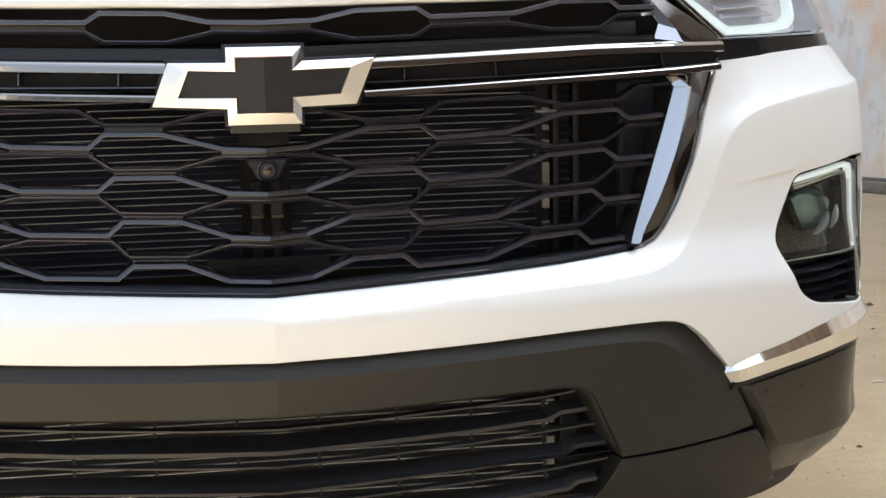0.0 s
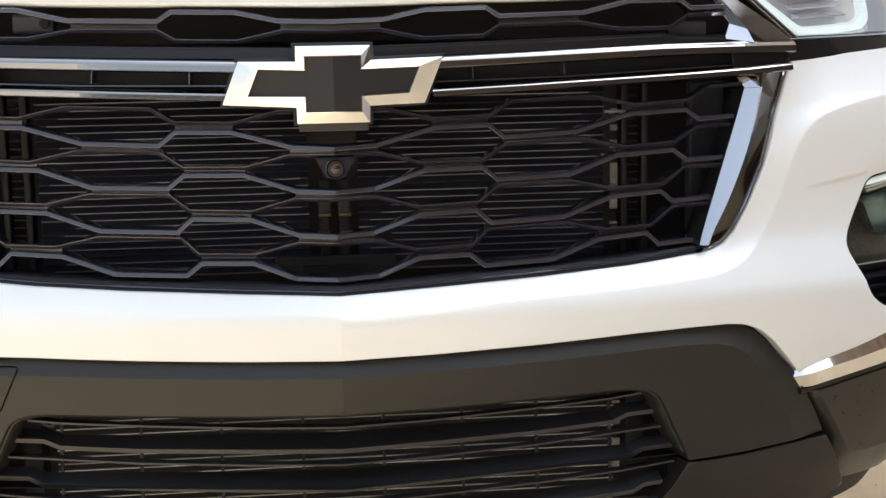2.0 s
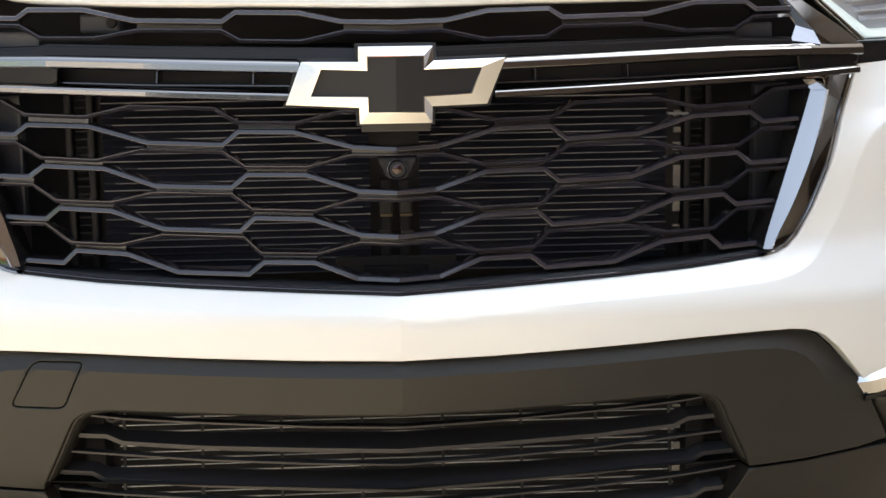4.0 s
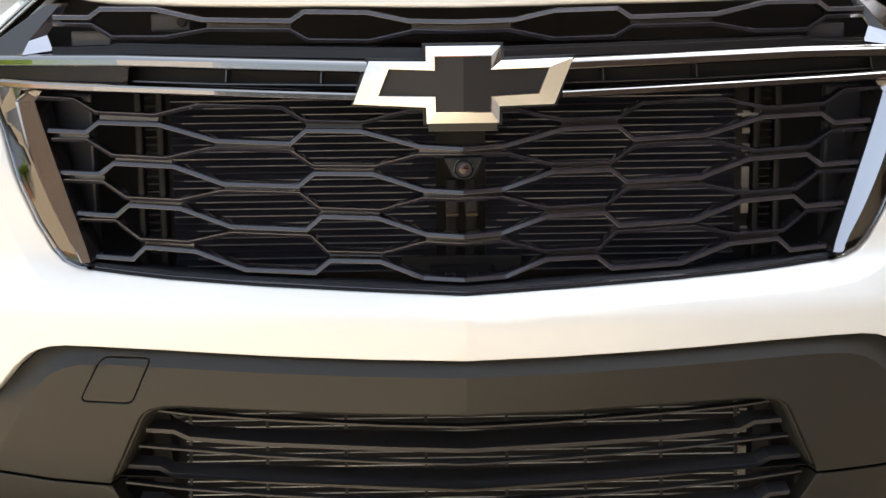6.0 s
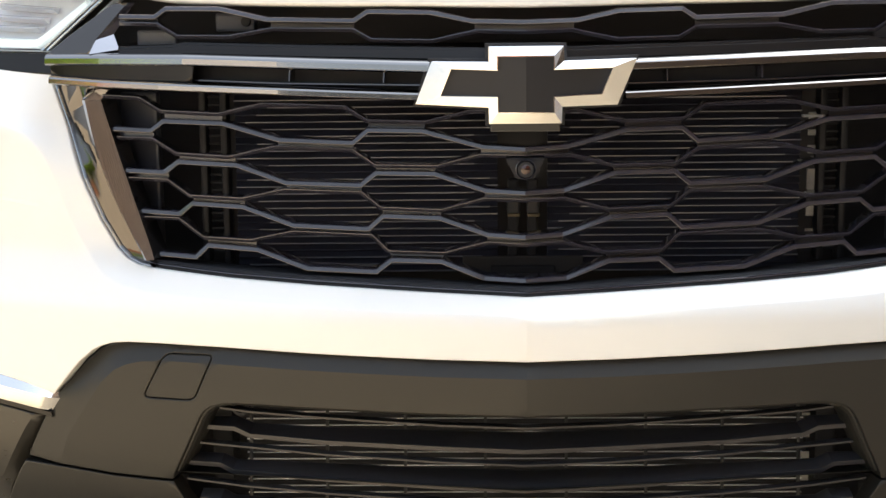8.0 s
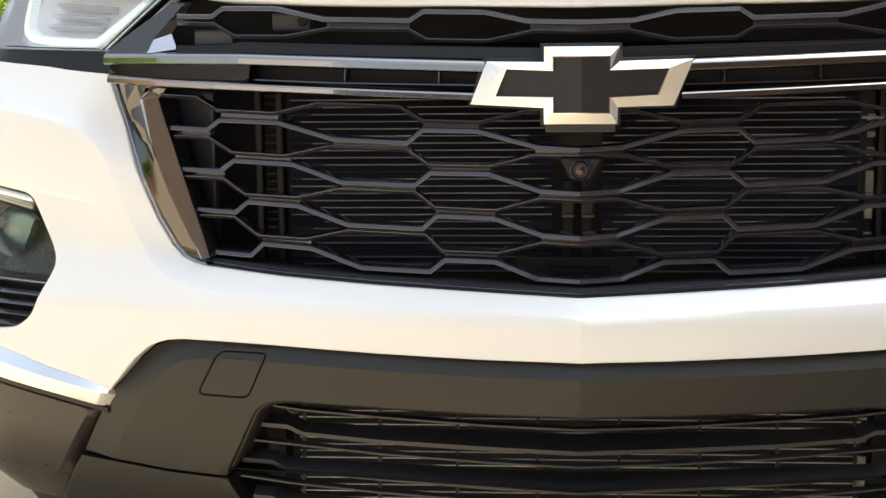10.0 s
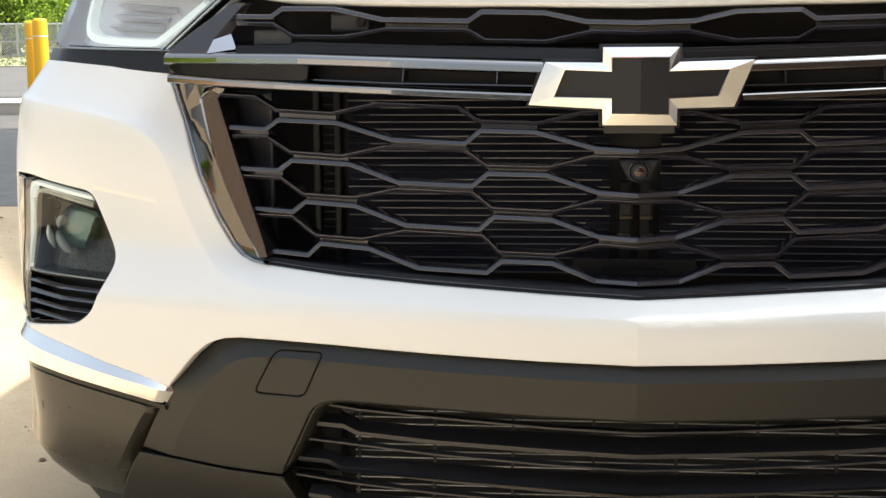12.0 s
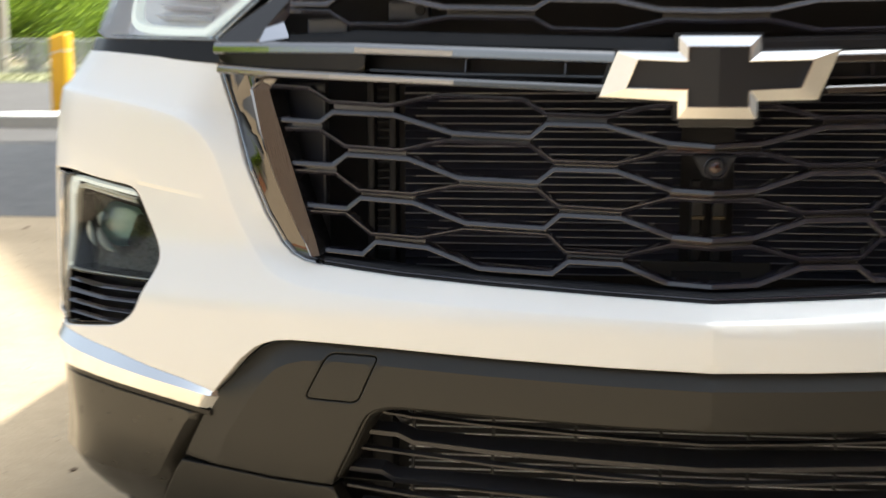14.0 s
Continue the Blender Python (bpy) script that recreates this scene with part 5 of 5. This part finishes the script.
    p = sgn([(0.767, 0.5895), (0.911, 0.5935), (0.9165, 0.588), (0.9115, 0.519)])
    part("pocket_edge", ribbon(dense(p, 0.012, False), [(-0.0007, 0.005), (0.0007, 0.005), (0.0007, 0.011), (-0.0007, 0.011)], body), GUIDE_BED, fog, "thin pale edge round the louvres")
    for i in range(4):
        za = 0.574 - i * 0.0158
        p = sgn([(0.771 + (0.007 * i if i < 2 else 0.006 + 0.007 * i), za - 0.002), (0.84, za - 0.001), (0.909, za + 0.0035)])
        part("louvre_slat", ribbon(p, [(-0.0040, 0.012), (0.0010, 0.006), (0.0034, 0.036), (-0.0025, 0.040)], body), MESH_PLASTIC, fog)

# ---- bonnet, cabin and wheels close the car behind its nose
HOOD_EDGE = smooth_curve((0, 0.186, 0.342, 0.503, 0.60, 0.75, 0.9, 1.0), (0.982, 0.9845, 0.987, 0.993, 1.012, 1.036, 1.042, 1.044))
rows = []
for back, up, narrow in ((0.03, -0.004, 1), (0.0, -0.002, 1), (-0.004, 0.003, 1), (0.006, 0.018, 1), (0.04, 0.038, 0.995), (0.15, 0.066, 0.985), (0.4, 0.10, 0.97), (0.8, 0.135, 0.94), (1.12, 0.155, 0.90)):
    line = []
    for x in np.linspace(-0.90, 0.90, 41):
        px, py, pz = body(math.copysign(arc(abs(x)), x), min(HOOD_EDGE(abs(x)), 1.04))
        k = min(max(back, 0), 1.12) / 1.12
        line.append((px * narrow, (py + 0.004) * (1 - k) + (1.30 + 0.12 * abs(x) / 0.9) * k + (back if back < 0.03 else 0), pz + up - k * 0.06 * (abs(x) / 0.9) ** 4))
    rows.append(line)
bm = bmesh.new()
grid = [[bm.verts.new(p) for p in line] for line in rows]
for a, b in zip(grid, grid[1:]):
    for i in range(len(a) - 1):
        bm.faces.new((a[i], a[i + 1], b[i + 1], b[i])).smooth = True
bmesh.ops.recalc_face_normals(bm, faces=bm.faces)
part("bonnet", bm, WHITE, car, "white painted bonnet")

ROOF = [(1.12, 1.12, 0.88), (1.60, 1.66, 0.68), (2.3, 1.755, 0.645), (3.6, 1.77, 0.63), (4.75, 1.70, 0.61), (5.12, 1.15, 0.75)]
bm = bmesh.new()
grid = []
for y, z, w in ROOF:
    grid.append([bm.verts.new((x * w, y + 0.05 * abs(x), z - 0.03 * x * x)) for x in np.linspace(-1, 1, 9)])
screen = bmesh.new()
low, high = ([screen.verts.new(v.co) for v in line] for line in grid[:2])
for i in range(8):
    screen.faces.new((low[i], low[i + 1], high[i + 1], high[i])).smooth = True
part("windscreen", screen, GLASS_DARK, car, "tinted windscreen")
for a, b in zip(grid[1:], grid[2:]):
    for i in range(8):
        bm.faces.new((a[i], a[i + 1], b[i + 1], b[i])).smooth = True
for v in grid[0]:
    bm.verts.remove(v)
part("roof", bm, WHITE, car, "white roof")
for turn in (1, -1):
    bm = bmesh.new()
    up = [bm.verts.new((turn * (w + 0.001), y + 0.05, z - 0.03)) for y, z, w in ROOF]
    dn = [bm.verts.new((turn * 0.93, y, 0.98)) for y, z, w in ROOF]
    for i in range(len(up) - 1):
        bm.faces.new((up[i], up[i + 1], dn[i + 1], dn[i]))
    part("side_glass", bm, GLASS_DARK, car, "tinted side glass")
    bm = bmesh.new()
    tube_into(bm, (turn * 0.80, 1.08, 0.365), (turn * 0.985, 1.08, 0.365), 0.365, 0.355, 40)
    w = part("wheel", bm, RUBBER, car, "black tyre on an alloy rim")
    bm = bmesh.new()
    tube_into(bm, (turn * 0.90, 1.08, 0.365), (turn * 0.990, 1.08, 0.365), 0.25, 0.24, 32)
    part("rim", bm, ALUMINIUM, w, "alloy rim")
    c2 = copy_thing(w, pose(0, 2.95, 0))
bm = bmesh.new()
box_into(bm, (0, 3.25, 0.62), (1.84, 3.7, 0.72), bevel=0.05)
part("lower_body", bm, WHITE, car, "white lower body")


# ---------------------------------------------------------------- things round the car
def kerb_island():
    holder = thing("kerb_island", "raised concrete kerb island with white painted top", "kerb")
    pts = [(-7.15, 13.72), (3, 13.9), (3, 14.9), (-7.0, 14.75)]
    nose = [(-7.1 - 0.45 * math.sin(a), 14.22 - 0.5 * math.cos(a)) for a in np.linspace(0.15, math.pi - 0.15, 12)]
    ring = nose[::-1] + [(3, 13.75), (3, 14.75)]
    for name, z0, z1, m, grow in (("kerb_side", 0.0, 0.142, KERB_SIDE, 0.0), ("kerb_top", 0.138, 0.152, KERB, 0.012)):
        bm = bmesh.new()
        c = Vector((-2, 14.2))
        low = [bm.verts.new((x - grow if x < 0 else x, y + math.copysign(grow, y - 14.2), z0)) for x, y in ring]
        top = [bm.verts.new((x - grow if x < 0 else x, y + math.copysign(grow, y - 14.2), z1)) for x, y in ring]
        bm.faces.new(top)
        for i in range(len(ring)):
            j = (i + 1) % len(ring)
            bm.faces.new((low[i], low[j], top[j], top[i]))
        bmesh.ops.recalc_face_normals(bm, faces=bm.faces)
        part(name, bm, m, holder)


kerb_island()


def bollard(x, y, h):
    b = thing("bollard", "yellow plastic-sleeved steel bollard with a pale band", "bollard", "bollards at the kerb", (x, y, 0))
    bm = bmesh.new()
    prof_pts = [(0.108, 0.0), (0.108, h - 0.05), (0.100, h - 0.022), (0.072, h - 0.006), (0.0, h)]
    seg = 24
    rings = [[bm.verts.new((r * math.cos(2 * math.pi * k / seg), r * math.sin(2 * math.pi * k / seg), z)) for k in range(seg)] for r, z in prof_pts[:-1]]
    tip = bm.verts.new((0, 0, h))
    for a, c in zip(rings, rings[1:]):
        for k in range(seg):
            bm.faces.new((a[k], a[(k + 1) % seg], c[(k + 1) % seg], c[k])).smooth = True
    for k in range(seg):
        bm.faces.new((rings[-1][k], rings[-1][(k + 1) % seg], tip)).smooth = True
    part("sleeve", bm, YELLOW, b)
    bm = bmesh.new()
    bmesh.ops.create_cone(bm, cap_ends=False, segments=24, radius1=0.1095, radius2=0.1095, depth=0.016, matrix=Matrix.Translation((0, 0, h - 0.26)))
    part("band", bm, WHITE_TAPE, b, "pale reflective band")


bollard(-8.312, 18.2, 1.128)
bollard(-8.07, 17.9, 1.161)


def fence():
    f = thing("chain_fence", "galvanised chain-link fence with round posts", "fence")
    y, x0, x1, h = 49.5, -23.45, -12.0, 1.28
    n = 7
    for i in range(n + 1):
        x = x0 + (x1 - x0) * i / n
        bm = bmesh.new()
        tube_into(bm, (x, y, 0), (x, y, h + 0.04), 0.05, seg=10)
        part("post", bm, GALVANISED, f)
    for z in (h, 0.62, 0.06):
        bm = bmesh.new()
        tube_into(bm, (x0, y, z), (x1, y, z), 0.03, seg=8)
        part("rail", bm, GALVANISED, f)
    bm = bmesh.new()
    k = 0.09
    for i in range(int((x1 - x0) / k)):
        for d in (1, -1):
            a = x0 + i * k
            b = a + d * h
            if x0 <= b <= x1:
                tube_into(bm, (a, y + 0.03 * d, 0.03), (b, y + 0.03 * d, h), 0.011, seg=3)
    part("wire_mesh", bm, GALVANISED, f, "woven wire mesh")


fence()


def shed():
    s = thing("shed", "grey ribbed metal shed behind the fence", "building")
    bm = bmesh.new()
    box_into(bm, (-29.65, 50.66, 3), (12, 0.32, 6), bevel=0.02)
    part("wall", bm, SIDING, s)
    for i in range(20):
        bm = bmesh.new()
        box_into(bm, (-35.45 + i * 0.61, 50.46, 3), (0.09, 0.06, 5.9), bevel=0.01)
        part("rib", bm, SIDING, s)
    bm = bmesh.new()
    box_into(bm, (-23.72, 50.42, 3), (0.24, 0.16, 6), bevel=0.01)
    part("corner_trim", bm, TRIM, s, "pale corner trim")


shed()
bm = bmesh.new()
tube_into(bm, (-23.72, 48.8, 0), (-23.6, 48.8, 9), 0.19, 0.15, 14)
tagged(part("utility_pole", bm, TIMBER, smooth=True), "dark brown timber utility pole on the verge", "pole")


def tree(x, y, h, r, seed, label="leafy green tree behind the fence", group="trees behind the fence"):
    rnd = random.Random(seed)
    t = thing("tree", label, "tree", group, (x, y, 0))
    bm = bmesh.new()
    tube_into(bm, (0, 0, 0), (0.1, 0, h * 0.5), 0.22, 0.13, 10)
    tips = []
    for k in range(9):
        a, e = rnd.uniform(0, 6.28), rnd.uniform(0.2, 1.0)
        z = h * rnd.uniform(0.12, 0.5)
        tip = Vector((r * 0.8 * math.cos(a) * math.cos(e), r * 0.8 * math.sin(a) * math.cos(e), z + r * 0.8 * math.sin(e)))
        tube_into(bm, (0.05, 0, z), tip, 0.07, 0.02, 6)
        tips.append(tip)
    part("trunk", bm, BARK, t)
    vs, fs = [], []
    for k in range(15000):
        c = rnd.choice(tips)
        p = c + Vector((rnd.gauss(0, 1), rnd.gauss(0, 1), rnd.gauss(0, 0.8))) * r * 0.36
        if p.z < 0.25:
            continue
        q = Euler((rnd.uniform(-1, 1), rnd.uniform(-1, 1), rnd.uniform(0, 6.28))).to_matrix()
        s = rnd.uniform(0.04, 0.11)
        b = len(vs)
        vs += [tuple(p + q @ Vector(v) * s) for v in ((-1, 0, 0), (0, -0.5, 0.1), (1, 0, 0), (0, 0.5, 0.1))]
        fs.append((b, b + 1, b + 2, b + 3))
    me = bpy.data.meshes.new("crown")
    me.from_pydata(vs, [], fs)
    me.materials.append(LEAF)
    c = new("crown", me)
    c.parent = t


for i, (x, y, h, r) in enumerate(((-25.5, 58, 7.5, 3.0), (-22.6, 56, 6.5, 2.6), (-19.4, 57.5, 7, 2.9), (-27.5, 62, 9, 3.4), (-16.4, 56.5, 6.8, 2.8), (-21.2, 62, 9, 3.3), (-13.0, 59, 8, 3.2), (-24.2, 54.0, 3.6, 1.9), (-21.3, 53.6, 3.4, 1.8), (-18.6, 54.2, 3.6, 1.9), (-16.2, 53.8, 3.4, 1.8))):
    tree(x, y, h, r, i)

for i, (x, y, h, r) in enumerate(((-16.6, -13.6, 8.5, 2.4), (-18.6, -12.0, 9.0, 2.6), (-19.6, -9.6, 8.0, 2.4))):
    tree(x, y, h, r, 40 + i, "leafy green tree across the yard", "trees across the yard")


def tufts():
    """Dry grass clumps on the verge before the fence."""
    rnd = random.Random(11)
    vs, fs = [], []
    for k in range(3000):
        x, y = rnd.uniform(-27, -11), 36.1 + 13 * rnd.random() ** 1.4
        h, w, a = rnd.uniform(0.02, 0.11), rnd.uniform(0.02, 0.06), rnd.uniform(0, 3.14)
        b0 = len(vs)
        vs += [(x - w * math.cos(a), y - w * math.sin(a), 0.02), (x + w * math.cos(a), y + w * math.sin(a), 0.02), (x + rnd.uniform(-0.1, 0.1), y + rnd.uniform(-0.1, 0.1), 0.03 + h)]
        fs.append((b0, b0 + 1, b0 + 2))
    me = bpy.data.meshes.new("grass_tufts")
    me.from_pydata(vs, [], fs)
    me.materials.append(TUFT)
    tagged(new("grass_tufts", me), "dry yellow-green grass clumps on the verge", "grass", kind="stuff")


tufts()


def scraps():
    rnd = random.Random(5)
    spots = [(-1.283, 1.06, 0.012), (-1.42, 0.86, 0.008), (-1.05, 1.0, 0.007), (-2.2, 2.2, 0.008), (-1.9, 1.95, 0.007), (-3.1, 5.0, 0.02), (2.055, 2.444, 0.018), (1.45, 1.62, 0.009), (1.55, 1.58, 0.008), (1.32, 0.98, 0.009), (1.9, 2.1, 0.008), (2.3, 3.6, 0.012)]
    spots += [(rnd.uniform(-3.5, -1.1), rnd.uniform(0.3, 5), rnd.uniform(0.003, 0.007)) for _ in range(26)] + [(rnd.uniform(1.1, 3.2), rnd.uniform(0.4, 4.6), rnd.uniform(0.003, 0.007)) for _ in range(26)]
    for k, (x, y, s) in enumerate(spots):
        bm = bmesh.new()
        n = 7
        ring = [bm.verts.new((s * rnd.uniform(0.6, 1.2) * math.cos(6.283 * i / n), s * rnd.uniform(0.5, 1.1) * math.sin(6.283 * i / n), rnd.uniform(0, s * 0.35))) for i in range(n)]
        top = bm.verts.new((0, 0, s * 0.6))
        for i in range(n):
            bm.faces.new((ring[i], ring[(i + 1) % n], top))
        bm.faces.new(ring[::-1])
        ob = part("leaf_scrap", bm, DRY_LEAF)
        ob.location, ob.rotation_euler = (x, y, 0.0), (0, 0, rnd.uniform(0, 6))
        tagged(ob, "small curled brown leaf scrap on concrete", "leaf", "leaf scraps")
    for x, y in ((2.16, 2.30), (1.62, 1.50)):
        bm = bmesh.new()
        box_into(bm, (0, 0, 0.002), (0.03, 0.010, 0.004), bevel=0.001)
        ob = part("paper_chip", bm, PALE_CHIP)
        ob.location = (x, y, 0)
        tagged(ob, "pale paper chip lying on the concrete", "litter", "paper chips")


scraps()


def grit():
    """Sand grains and crumbs strewn over the concrete on both sides of the car."""
    rnd = random.Random(23)
    vs, fs = [], []
    for k in range(5200):
        side = k % 3
        x, y = (rnd.uniform(-3.6, -1.02), rnd.uniform(0.2, 5.2)) if side == 0 else (rnd.uniform(1.02, 3.6), rnd.uniform(0.3, 5.6))
        r = 0.0015 + 0.0045 * rnd.random() ** 3
        b0, a0 = len(vs), rnd.uniform(0, 6.28)
        vs += [(x + r * math.cos(a0 + q), y + r * math.sin(a0 + q), 0.0005) for q in (0, 1.9, 4.1)] + [(x, y, r * rnd.uniform(0.5, 1.0))]
        fs += [(b0, b0 + 1, b0 + 3), (b0 + 1, b0 + 2, b0 + 3), (b0 + 2, b0, b0 + 3)]
    me = bpy.data.meshes.new("sand_grit")
    me.from_pydata(vs, [], fs)
    me.materials.append(GRIT)
    tagged(new("sand_grit", me), "loose sand grit on the pale concrete", "grit", kind="stuff")


grit()
